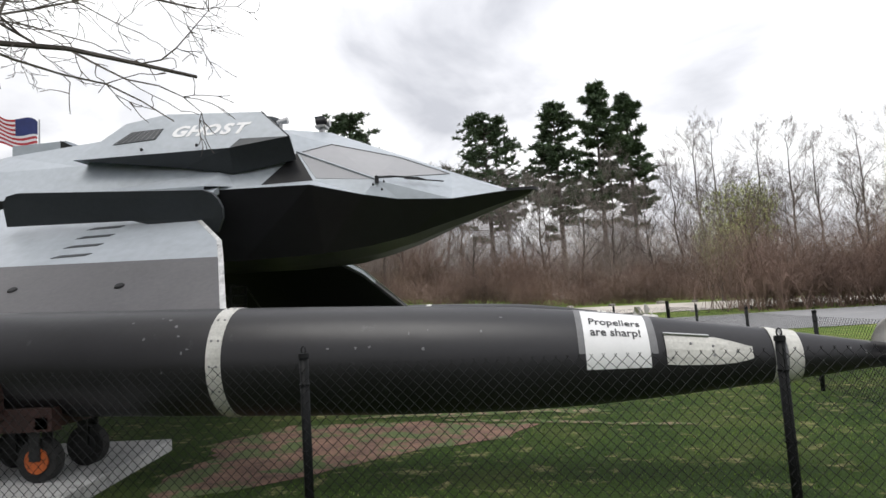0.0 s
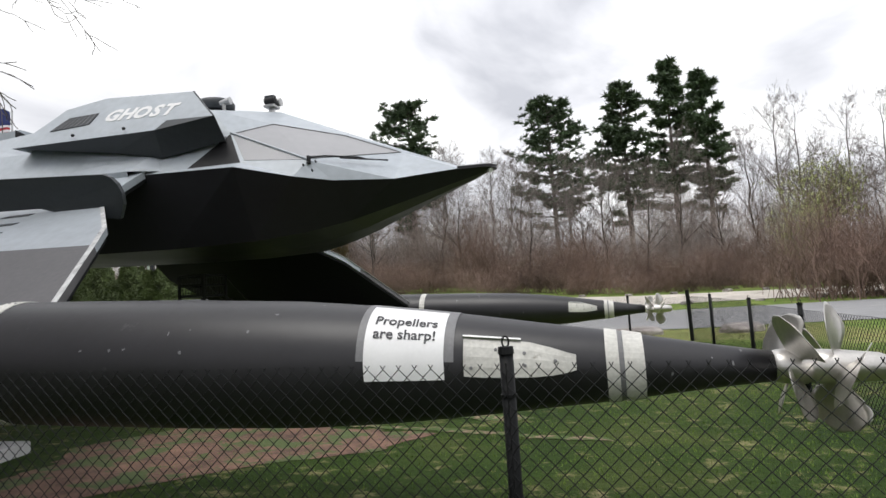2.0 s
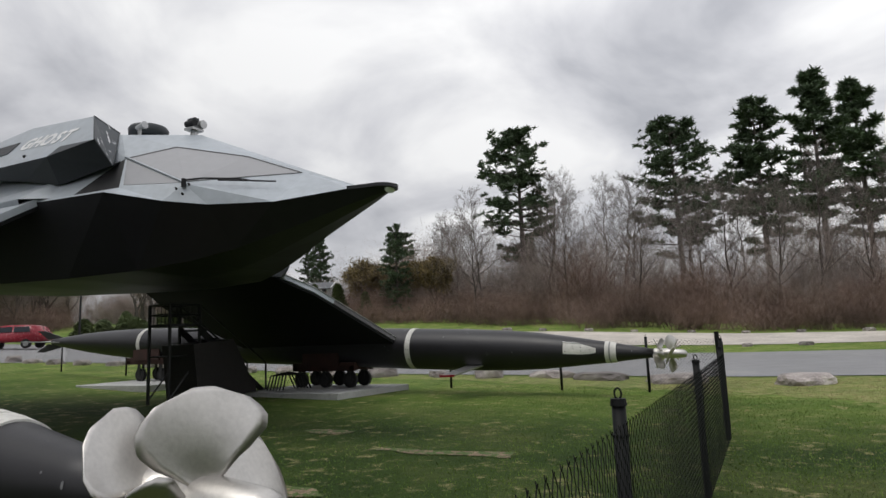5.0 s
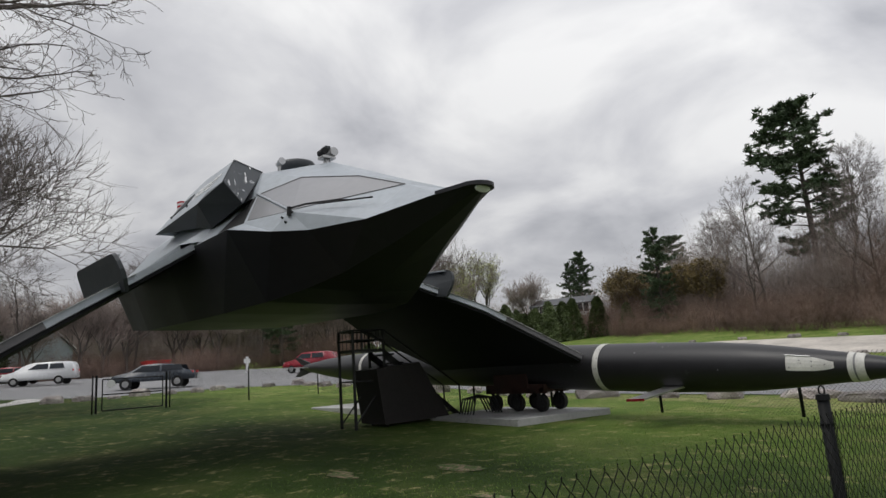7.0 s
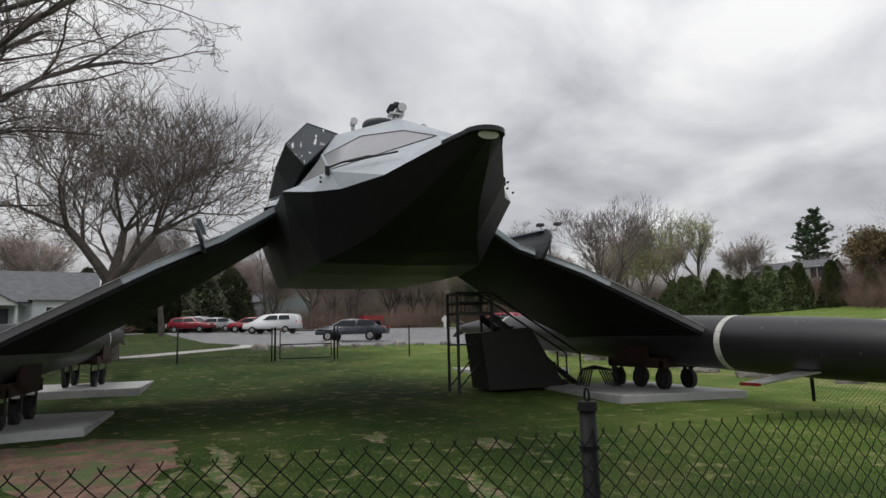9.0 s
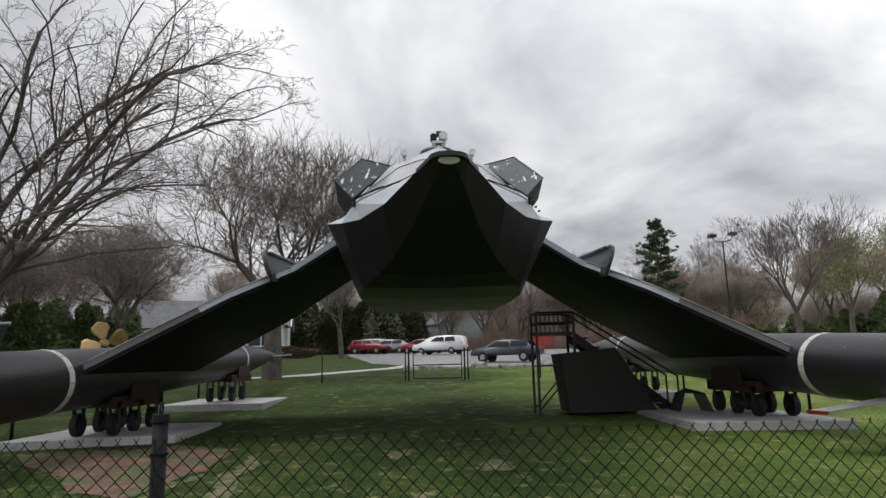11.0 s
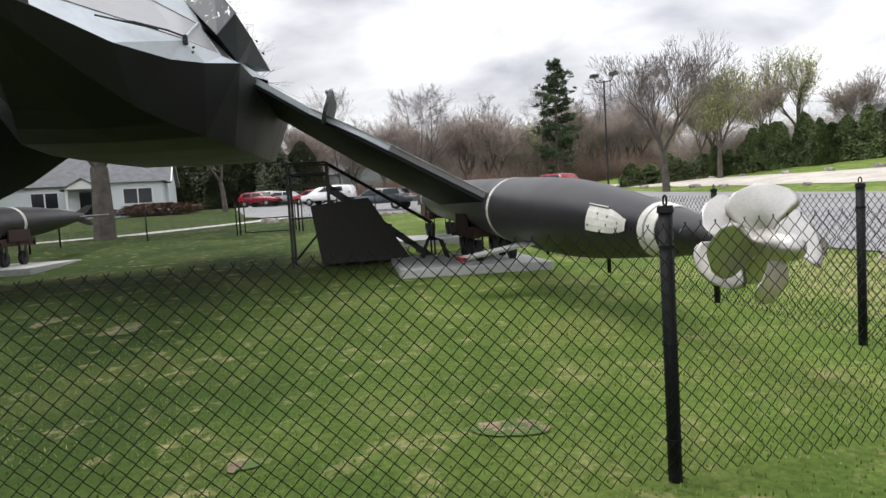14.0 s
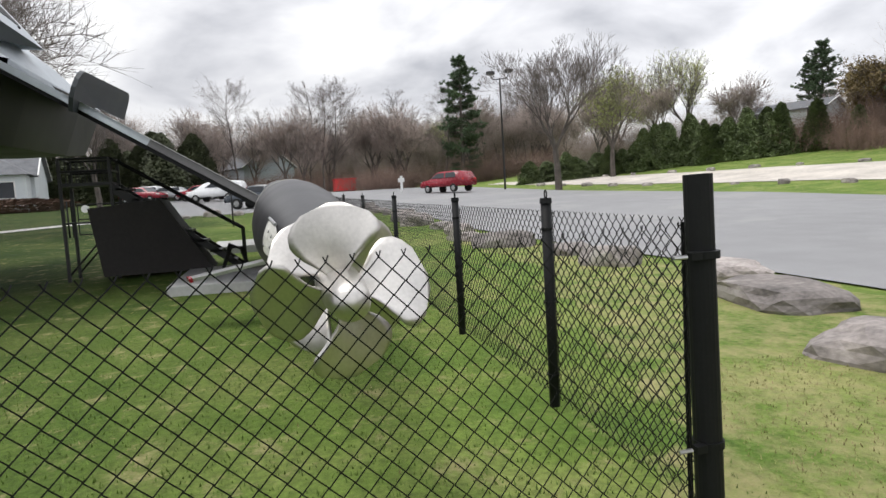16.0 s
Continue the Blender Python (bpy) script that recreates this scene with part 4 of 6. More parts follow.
def wrap(name, x0, x1, a0, a1, lift, material, label=""):
    k = 14
    vs = [on_a(x, a0 + (a1 - a0) * i / k, lift) for x in (x0, (x0 + x1) / 2, x1) for i in range(k + 1)]
    fs = [(j * (k + 1) + i, j * (k + 1) + i + 1, (j + 1) * (k + 1) + i + 1, (j + 1) * (k + 1) + i) for j in (0, 1) for i in range(k)]
    return Geo().add(vs, fs).make(name, material, boat, label, smooth=True)


wrap("sheet_tape", 0.685, 1.295, 0.15, 1.9, 0.004, M_TAPE, "grey tape round the sheet")
wrap("warning_sheet", 0.735, 1.235, -0.16, 1.32, 0.008, M_WHITE, "white sheet with grey printed warning")
for words, a in (("Propellers", 0.80), ("are sharp!", 0.53)):
    me = text_mesh(words, 0.098, bold=0.0016, extrude=0.0006)
    for v in me.vertices:
        x = 0.985 + v.co.x
        ang = a + v.co.y / (tr(0.985) + 0.01)
        v.co = on_a(x, ang, 0.011 + v.co.z) - base_of(boat)
    me.materials.append(M_INK)
    ob = new("lettering", me); ob.parent = boat; ob["label"] = "grey printed words"

# Concrete pads
for ty in (TY[-1], TY[1]):
    for cx, x0, x1 in ((-4.75, -6.25, -3.35), (-11.1, -12.4, -9.45)):
        gz = ground_z(cx, ty)
        y0, y1, skew = (ty - 1.2, ty + 1.42, -0.45 if x1 > -5 else 0.0) if ty < 9 else (ty - 1.75, ty + 0.72, 0.4 if x1 > -5 else 0.0)
        pad = Geo().plate([(x0, y0, gz + 0.10), (x1, y0, gz + 0.10), (x1 + skew, y1, gz + 0.10), (x0, y1, gz + 0.10)], (0, 0, 1), 0.25)
        ob = pad.make("concrete_pad", M_CONC)
        bm = bmesh.new(); bm.from_mesh(ob.data); bmesh.ops.bevel(bm, geom=bm.edges[:], offset=0.012, segments=1, affect="EDGES"); bm.to_mesh(ob.data); bm.free()
        tagged(ob, "pale concrete pad under the torpedo casters", "concrete pad", "boat pads")

# ---- boarding stairs ----
gzs = ground_z(-6.5, 12)
stairs = thing("boarding_stairs", (-6.6, 12.0, gzs), "black steel boarding stairs with a solid dark panel", "stairs")
PX0, PX1, PY0, PY1, PZ = -6.88, -6.25, 11.15, 11.95, 1.85
Geo().box((PX0, PY0, PZ - 0.06), (PX1, PY1, PZ)).make("platform", M_BLKSTEEL, stairs)
for x in (PX0, PX1):
    for y in (PY0, PY1):
        Geo().box((x - 0.025, y - 0.025, gzs), (x + 0.025, y + 0.025, PZ + 0.42)).make("leg", M_BLKSTEEL, stairs)
    for y0, y1, z in ((PY0, PY1, PZ + 0.42), (PY0, PY1, PZ + 0.2)):
        Geo().tube((x, y0, z), (x, y1, z), 0.022).make("guard_rail", M_BLKSTEEL, stairs)
    Geo().tube((x, PY1, PZ + 0.42), (x, 14.1, gzs + 0.75), 0.022).make("hand_rail", M_BLKSTEEL, stairs)
    Geo().tube((x, 14.1, gzs), (x, 14.1, gzs + 0.75), 0.022).make("rail_post", M_BLKSTEEL, stairs)
    Geo().plate([(x, PY1, PZ), (x, PY1, PZ - 0.2), (x, 14.0, gzs), (x, 14.15, gzs + 0.02)], (1, 0, 0), 0.04).make("stringer", M_BLKSTEEL, stairs)
    Geo().tube((x, PY0, gzs + 0.1), (x, PY1, 1.1), 0.018).make("brace", M_BLKSTEEL, stairs)
    Geo().tube((x, PY0, 1.15), (x, PY1, 1.15), 0.018).make("brace", M_BLKSTEEL, stairs)
for y in (PY0, PY1):
    for z in (PZ + 0.42, PZ + 0.2, 1.15):
        Geo().tube((PX0, y, z), (PX1, y, z), 0.02).make("guard_rail", M_BLKSTEEL, stairs)
for x in (PX0, PX1):
    for k in range(1, 8):
        y = PY0 + (PY1 - PY0) * k / 8
        Geo().tube((x, y, PZ), (x, y, PZ + 0.42), 0.008, n=5).make("baluster", M_BLKSTEEL, stairs)
for k in range(8):
    t = (k + 0.7) / 8.5
    y, z = PY1 + (14.05 - PY1) * t, PZ + (gzs - PZ) * t
    Geo().box((PX0, y - 0.11, z - 0.02), (PX1, y + 0.11, z + 0.02)).make("tread", M_BLKSTEEL, stairs)
Geo().plate([(-6.02, 11.59, 1.39), (-6.02, 12.76, 1.49), (-6.02, 13.56, gzs + 0.06), (-6.02, 11.75, gzs + 0.06)], (1, 0, 0), 1.0).make("side_panel", mat("dark_panel", (0.018, 0.015, 0.014), 0.7, var=0.2, scale=2), stairs, "dark solid side panel")
g = Geo()
for k in range(6):
    g.path([(-5.9 + 0.1 * k, 13.75, gzs + 0.06), (-5.9 + 0.1 * k, 13.9, gzs + 0.42 + 0.02 * k), (-5.5 + 0.1 * k, 14.1, gzs + 0.44), (-5.4 + 0.1 * k, 14.2, gzs + 0.1)], 0.018)
hose = tagged(g.make("hose_coil", M_RUBBER), "black hose loops lying beside the stairs", "hose")

# ---- chain-link fences ----
W = 0.072


def mesh_wires(a, b, h, za, zb, woven):
    """Diamond wire mesh between two fence ends; woven: zigzag wires that pass over and under, else straight diagonals."""
    a, b = Vector(a), Vector(b)
    L = (b - a).length
    d = (b - a) / L
    side = Vector((-d.y, d.x, 0))
    r = 0.0023
    vs, fs = [], []
    def at(s, z, o):
        s = min(max(s, 0), L)
        p = a + d * s + side * o
        return (p.x, p.y, za + (zb - za) * s / L + z)
    def seg(p, q):
        k = len(vs)
        dx = Vector(q) - Vector(p)
        u = side
        w = dx.cross(u).normalized()
        for c in (p, q):
            c = Vector(c)
            vs.extend((c + u * r, c - u * r * 0.5 + w * r * 0.87, c - u * r * 0.5 - w * r * 0.87))
        fs.extend(((k, k + 1, k + 4, k + 3), (k + 1, k + 2, k + 5, k + 4), (k + 2, k, k + 3, k + 5)))
    if woven:
        rows = int(h / (W / 2))
        for i in range(int(L / W) + 1):
            for j in range(rows):
                z0, z1 = 0.03 + j * W / 2, 0.03 + (j + 1) * W / 2
                s0, s1 = (i * W, i * W + W / 2) if j % 2 == 0 else (i * W + W / 2, i * W)
                sag = 0.004 * noise.noise((s0 * 2.1, z0 * 2.7, 1.3))
                o0, o1 = (-0.003, 0.003) if j % 2 == 0 else (0.003, -0.003)
                seg(at(s0, z0, o0 + sag), at(s1, z1, o1 + sag))
                s2, s3 = (i * W + W, i * W + W / 2) if j % 2 == 0 else (i * W + W / 2, i * W + W)
                seg(at(s2, z0, -o0 + sag), at(s3, z1, -o1 + sag))
            # twisted barb at the top of each pair of wires
            s = i * W + (W / 2 if rows % 2 else 0)
            zt = 0.03 + rows * W / 2
            seg(at(s, zt, 0), at(s + 0.008, zt + 0.018, 0.006))
            seg(at(s, zt, 0), at(s - 0.008, zt + 0.016, -0.006))
    else:
        n = int((L + h) / W)
        for i in range(n + 1):
            for sgn in (1, -1):
                s0 = i * W - h if sgn > 0 else i * W
                s1 = s0 + sgn * h
                z0, z1 = 0.03, h + 0.03
                lo, hi = 0.0, 1.0
                for lim, hi_side in ((0, False), (L, True)):
                    if s1 != s0:
                        t = (lim - s0) / (s1 - s0)
                        if (s0 < lim) != hi_side and s0 != lim:
                            lo = max(lo, t) if 0 <= t else lo
                        if (s1 < lim) != hi_side and s1 != lim:
                            hi = min(hi, t)
                if hi - lo > 0.02:
                    seg(at(s0 + (s1 - s0) * lo, z0 + (z1 - z0) * lo, 0.002 * sgn), at(s0 + (s1 - s0) * hi, z0 + (z1 - z0) * hi, 0.002 * sgn))
    return vs, fs


def post(parent, x, y, h, r=0.03, eye=True, gz=None, lean=(0, 0)):
    z = ground_z(x, y) if gz is None else gz
    top = Vector((x + lean[0], y + lean[1], z + h))
    p = Geo().tube((x, y, z - 0.2), top, r, r, 14).make("post", M_FENCE, parent)
    p.data.polygons.foreach_set("use_smooth", [len(q.vertices) == 4 for q in p.data.polygons])
    if eye:
        g = Geo().tube(top, top + Vector((0, 0, 0.03)), r + 0.006, r + 0.002, 14)
        c = top + Vector((0, 0, 0.05))
        pts = [c + Vector((0.015 * math.cos(a), 0, 0.024 * math.sin(a))) for a in np.linspace(0, 2 * math.pi, 11)]
        g.make("post_cap", M_FENCE, p)
        Geo().path(pts, 0.0045, 5).make("cap_loop", M_FENCE, p, "black wire loop")
    for k in range(3):
        zt = z + 0.18 + k * 0.42
        Geo().tube((x, y, zt), (x, y, zt + 0.012), r + 0.005, r + 0.005, 12).make("tie", M_FENCE, p)
    return p


def fence(pts, heights, woven_to, label, r=0.03, mesh_off=(0, 0)):
    x0, y0 = pts[0]
    f = thing("chain_link_fence", (x0, y0, ground_z(x0, y0)), label, "fence", "fences round the boat")
    for (x, y), h in zip(pts, heights):
        if (x, y) not in SHARED:
            post(f, x, y, h, r)
    for i, (p, q) in enumerate(zip(pts, pts[1:])):
        za, zb = ground_z(*p), ground_z(*q)
        h = min(heights[i], heights[i + 1]) - 0.07
        vs, fs = mesh_wires((p[0] + mesh_off[0], p[1] + mesh_off[1], 0), (q[0] + mesh_off[0], q[1] + mesh_off[1], 0), h, za, zb, i < woven_to)
        part("wire_mesh", vs, fs, M_FENCE, f, fix=False)
    return f


SHARED = ((4.24, 15.94), (4.18, 16.06), (4.41, 1.66), (-17.8, 16.24), (-17.85, 1.80))
front = [(4.47, 1.70), (4.50, 4.43), (4.53, 7.71), (4.57, 10.71), (4.42, 13.76), (4.24, 15.94)]
fence(front, [1.15, 1.15, 1.15, 1.16, 1.17, 1.20], 5, "black vinyl chain-link fence in front of the bow", mesh_off=(0.035, 0))
south = [(4.41, 1.66), (1.79, 1.76), (-1.16, 1.72), (-4.1, 1.72), (-7.1, 1.72), (-10.1, 1.72), (-13.0, 1.72), (-15.6, 1.72), (-17.8, 1.72)]
fence(south, [1.2] * 9, 3, "black vinyl chain-link fence beside the starboard torpedo", mesh_off=(0, -0.035))
north = [(4.18, 16.06), (2.79, 16.13), (0.82, 16.18), (-2.05, 16.2), (-5.2, 16.24), (-8.2, 16.24), (-11.2, 16.24), (-14.4, 16.24), (-17.8, 16.24)]
fence(north, [1.16, 1.17, 1.17, 1.2, 1.2, 1.2, 1.2, 1.2, 1.2], 2, "black vinyl chain-link fence along the car park", mesh_off=(0, 0.035))
west1 = [(-17.85, 1.80), (-17.8, 4.76), (-17.85, 8.0)]
fence(west1, [1.2] * 3, 0, "black chain-link fence behind the boat", 0.025)
west2 = [(-17.95, 10.45), (-17.9, 13.3), (-17.85, 16.18)]
fence(west2, [1.2] * 3, 0, "black chain-link fence behind the boat", 0.025)

# Tall corner post with its bands
cz = ground_z(4.27, 16.02)
corner = thing("corner_post", (4.27, 16.02, cz), "thick black steel corner post of the fence", "fence post")
Geo().tube((4.27, 16.02, cz - 0.2), (4.24, 16.02, cz + 1.28), 0.048, 0.048, 20).make("pipe", M_FENCE, corner)
for z in (0.35, 1.0):
    b = Geo().tube((4.26, 16.02, cz + z), (4.26, 16.02, cz + z + 0.025), 0.053, 0.053, 20).box((4.28, 15.94, cz + z), (4.31, 15.98, cz + z + 0.025)).make("band_clamp", M_FENCE, corner)
    Geo().tube((4.295, 15.93, cz + z + 0.012), (4.295, 15.88, cz + z + 0.012), 0.007, 0.007, 6).make("bolt", M_CHROME, b)
Geo().box((4.17, 16.00, cz + 0.08), (4.174, 16.02, cz + 1.12)).make("tension_bar", M_FENCE, corner)

# Gate in the west fence
gate = thing("gate", (-17.9, 9.2, ground_z(-17.9, 9.2)), "black metal gate in the chain-link fence", "gate")
gg = ground_z(-17.9, 9.2)
for y in (8.12, 10.32):
    Geo().tube((-17.9, y, gg), (-17.9, y, gg + 1.25), 0.035, n=10).make("gate_post", M_FENCE, gate)
for z in (0.08, 1.1, 0.6):
    Geo().tube((-17.9, 8.3, gg + z), (-17.9, 10.2, gg + z), 0.02, n=8).make("gate_rail", M_FENCE, gate)
for y in (8.3, 10.2):
    Geo().tube((-17.9, y, gg + 0.08), (-17.9, y, gg + 1.1), 0.02, n=8).make("gate_stile", M_FENCE, gate)
g = Geo().tube((-17.87, 8.55, gg + 0.95), (-17.85, 8.55, gg + 0.95), 0.13, n=18).make("round_plaque", M_TRIM, gate, "round white plaque")

# ---- trees ----
def branch_tree(seed, height, spread, depth=5, trunk=0.16, up=0.35, twig_r=0.012, first=0.28, kids=(3, 4), lens=0.72, buds=0, droop=0.0, fine=0):
    """Trunk and limbs in one set, twigs in another, with optional bud blades."""
    rng = random.Random(seed)
    wood, twigs, leaves = Geo(), Geo(), Geo()

    def blade(p, size):
        d = Vector((rng.uniform(-1, 1), rng.uniform(-1, 1), rng.uniform(-1, 1))).normalized() * size
        e = d.orthogonal().normalized() * size * 0.6
        leaves.add([p - d, p + e, p + d], [(0, 1, 2)])

    def grow(p, d, length, r, level):
        segs = 3 if level < 3 else 2
        for k in range(segs):
            bend = Vector((rng.uniform(-1, 1), rng.uniform(-1, 1), rng.uniform(-0.3, 0.7) - droop * level * 0.3)) * (0.12 if level else 0.05)
            d2 = (d + bend).normalized()
            q = p + d2 * length / segs
            r2 = r * (0.86 if level else 0.9)
            tgt = wood if level < 3 else twigs
            tgt.tube(p, q, r, r2, 7 if level < 2 else (4 if level < 3 else 3), caps=False)
            if level and k < segs - 1 and level < depth and rng.random() < 0.75:
                side = d2.orthogonal().normalized()
                side.rotate(Matrix.Rotation(rng.uniform(0, 6.283), 3, d2))
                grow(q, (d2 * 0.75 + side * spread + Vector((0, 0, up * 0.4))).normalized(), length * rng.uniform(0.5, 0.72), max(r2 * 0.55, twig_r), level + 1)
            p, d, r = q, d2, r2
        if level < depth:
            n = rng.randint(*kids)
            for i in range(n):
                side = d.orthogonal().normalized()
                side.rotate(Matrix.Rotation(6.283 * (i + rng.uniform(-0.25, 0.25)) / n, 3, d))
                nd = (d * rng.uniform(0.6, 0.95) + side * spread * rng.uniform(0.7, 1.2) + Vector((0, 0, up))).normalized()
                grow(p, nd, length * lens * rng.uniform(0.8, 1.1), max(r * 0.66, twig_r), level + 1)
        else:
            for _ in range(fine):
                e = (d + Vector((rng.uniform(-1, 1), rng.uniform(-1, 1), rng.uniform(-0.5, 0.8))) * 0.9).normalized()
                twigs.tube(p - d * length * rng.uniform(0, 0.8), p + e * length * rng.uniform(0.5, 1.1), r * 0.7, r * 0.35, 3, caps=False)
            for _ in range(buds):
                blade(p + Vector((rng.uniform(-1, 1), rng.uniform(-1, 1), rng.uniform(-1, 1))) * 0.25, 0.10)

    grow(Vector((0, 0, -0.2)), Vector((0, 0, 1)), height * first, trunk, 0)
    top = max(v.z for v in twigs.v)
    k = height / top
    for gset in (wood, twigs, leaves):
        gset.v = [v * k for v in gset.v]
    return wood, twigs, leaves


def make_tree(name, at, geos, label, mats=(None, None, None), category="tree", group="bare trees"):
    t = thing(name, (0, 0, 0), label, category, group)
    geos[0].make("trunk", mats[0] or M_BARK, t, fix=False)
    geos[1].make("crown", mats[1] or M_TWIG, t, fix=False)
    if geos[2].v:
        geos[2].make("leaves", mats[2] or M_BUD, t, fix=False)
    t.matrix_basis = at
    return t


def stand(x, y, k=1.0, turn=0.0, kz=None):
    return pose(x, y, ground_z(x, y) - 0.05, 0, 0, turn) @ Matrix.Diagonal((k, k, kz or k, 1))


def place(ob, m):
    c = copy_thing(ob, m)
    c.matrix_basis = m
    return c


def pine_tree(seed, height, trunk, first=0.3, reach=0.2, clumps=13, shape=1.0):
    """An old pine: irregular tiers of level limbs that carry flat sprays of needles, with gaps between them."""
    rng = random.Random(seed)
    wood, needles = Geo(), Geo()
    lean = Vector((rng.uniform(-.02, .02), rng.uniform(-.02, .02), 1))
    wood.tube((0, 0, -0.3), lean * height * 0.55, trunk, trunk * 0.6, 9, caps=False)
    wood.tube(lean * height * 0.55, lean * height * 0.98, trunk * 0.6, 0.05, 7, caps=False)
    z = height * first
    tier = 1.0
    while z < height * 0.985:
        u = (z / height - first) / (1 - first)
        tier = 0.5 * tier + 0.5 * rng.uniform(0.45, 1.3)
        span = height * reach * shape * interp(u, [0, 0.15, 0.35, 0.6, 0.85, 1.0], [0.6, 0.9, 1.0, 0.92, 0.66, 0.22]) * (0.55 + 0.5 * tier)
        base = lean * z
        for i in range(rng.randint(3, 5) if u > 0.12 else rng.randint(2, 3)):
            a = rng.uniform(0, 6.283)
            ll = span * rng.uniform(0.55, 1.15)
            d = Vector((math.cos(a), math.sin(a), rng.uniform(-0.08, 0.12) + 0.45 * u * u))
            side = Vector((-d.y, d.x, 0))
            mid = base + d * ll * 0.6
            tip = base + d * ll + Vector((0, 0, 0.10 * ll))
            wood.tube(base, mid, 0.035 + 0.018 * ll, 0.03, 4, caps=False)
            wood.tube(mid, tip, 0.03, 0.012, 3, caps=False)
            if u < 0.15 and rng.random() < 0.45:
                continue
            for k in range(clumps):
                t = rng.uniform(0.25, 1.05) ** 0.8
                c = base + d * ll * t + side * rng.gauss(0, 0.17) * ll + Vector((0, 0, 0.10 * ll * t * t + rng.uniform(-0.15, 0.3)))
                rr = rng.uniform(0.5, 0.95) * (height / 28)
                for b in range(13):
                    v = Vector((rng.gauss(0, 1), rng.gauss(0, 1), rng.gauss(0.30, 0.55))).normalized() * rr
                    e = v.cross(Vector((rng.gauss(0, 1), rng.gauss(0, 1), rng.gauss(0, 1)))).normalized() * rr * 0.18
                    needles.add([c - e, c + e, c + v], [(0, 1, 2)])
        z += height * rng.uniform(0.020, 0.042)
    return wood, needles, Geo()


def tall_tree(seed, height, trunk, first=0.35, reach=0.22, twig=0.012):
    """A slender bare forest tree: one stem, steep side limbs, forked twigs."""
    rng = random.Random(seed)
    wood, twigs = Geo(), Geo()

    def limb(p, d, length, r, level):
        for k in range(3):
            d = (d + Vector((rng.gauss(0, 0.13), rng.gauss(0, 0.13), rng.uniform(0, 0.14)))).normalized()
            q = p + d * length / 3
            (wood if level < 2 else twigs).tube(p, q, r, r * 0.78, 4 if level < 2 else 3, caps=False)
            p, r = q, max(r * 0.78, twig * 0.6)
            if level < 4:
                for _ in range(2 if level < 3 or rng.random() < 0.5 else 1):
                    side = d.orthogonal().normalized()
                    side.rotate(Matrix.Rotation(rng.uniform(0, 6.283), 3, d))
                    limb(p, (d + side * rng.uniform(0.5, 0.9)).normalized(), length * rng.uniform(0.40, 0.62), max(r * 0.55, twig * 0.6), level + 1)

    p, steps = Vector((0, 0, -0.3)), 14
    for k in range(steps):
        q = Vector((p.x + rng.gauss(0, 0.12), p.y + rng.gauss(0, 0.12), height * 0.94 * (k + 1) / steps))
        u0, u1 = k / steps, (k + 1) / steps
        wood.tube(p, q, trunk * (1 - 0.88 * u0), trunk * (1 - 0.88 * u1), 7, caps=False)
        p = q
        if u1 > first:
            w = (u1 - first) / (1 - first)
            for _ in range(rng.randint(1, 3)):
                a = rng.uniform(0, 6.283)
                limb(p, Vector((math.cos(a), math.sin(a), rng.uniform(0.7, 1.5))).normalized(), height * reach * (1.1 - 0.75 * w) * rng.uniform(0.6, 1.2), max(trunk * (1 - 0.88 * u1) * 0.55, 0.02), 1)
    return wood, twigs, Geo()


def bush_geo(seed, h, w, n, lean=0.5):
    """A thicket of thin forked stems."""
    rng = random.Random(seed)
    g = Geo()
    for _ in range(n):
        p = Vector((rng.gauss(0, w * 0.4), rng.gauss(0, w * 0.25), -0.1))
        d = Vector((rng.gauss(0, lean), rng.gauss(0, lean), 1.2)).normalized()
        l = h * rng.uniform(0.35, 1.0) / 3
        r = rng.uniform(0.010, 0.03)
        for k in range(3):
            q = p + d * l
            g.tube(p, q, r, r * 0.7, 3, caps=False)
            for _ in range(3):
                d2 = (d + Vector((rng.gauss(0, 0.6), rng.gauss(0, 0.6), rng.gauss(0.1, 0.4)))).normalized()
                e = q + d2 * l * rng.uniform(0.5, 1.0)
                g.tube(q, e, r * 0.6, r * 0.3, 3, caps=False)
                for _ in range(2):
                    d3 = (d2 + Vector((rng.gauss(0, 0.7), rng.gauss(0, 0.7), rng.gauss(0, 0.5)))).normalized()
                    g.tube(e, e + d3 * l * rng.uniform(0.3, 0.7), r * 0.4, r * 0.2, 3, caps=False)
            p, r = q, r * 0.7
            d = (d + Vector((rng.gauss(0, 0.25), rng.gauss(0, 0.25), 0.1))).normalized()
    return g


def leafy_geo(seed, h, w, n, size, cone=False):
    """Small leaf blades through a crown volume with an uneven outline."""
    rng = random.Random(seed)
    g = Geo()
    for _ in range(n):
        u = rng.random() ** (1.3 if cone else 1.0)
        a = rng.uniform(0, 6.283)
        env = (1 - u) ** 0.5 if cone else math.sin(math.pi * (0.12 + 0.86 * u)) ** 0.6
        env *= 1 + 0.42 * noise.noise((math.cos(a) * 1.7, math.sin(a) * 1.7, u * 5 + seed))
        rad = w * env * rng.random() ** 0.35
        c = Vector((rad * math.cos(a), rad * math.sin(a), u * h))
        v = Vector((rng.gauss(0, 1), rng.gauss(0, 1), rng.gauss(0.4, 0.8))).normalized() * size * rng.uniform(0.6, 1.3)
        e = v.orthogonal().normalized() * size * 0.4
        g.add([c - e, c + e, c + v], [(0, 1, 2)])
    return g


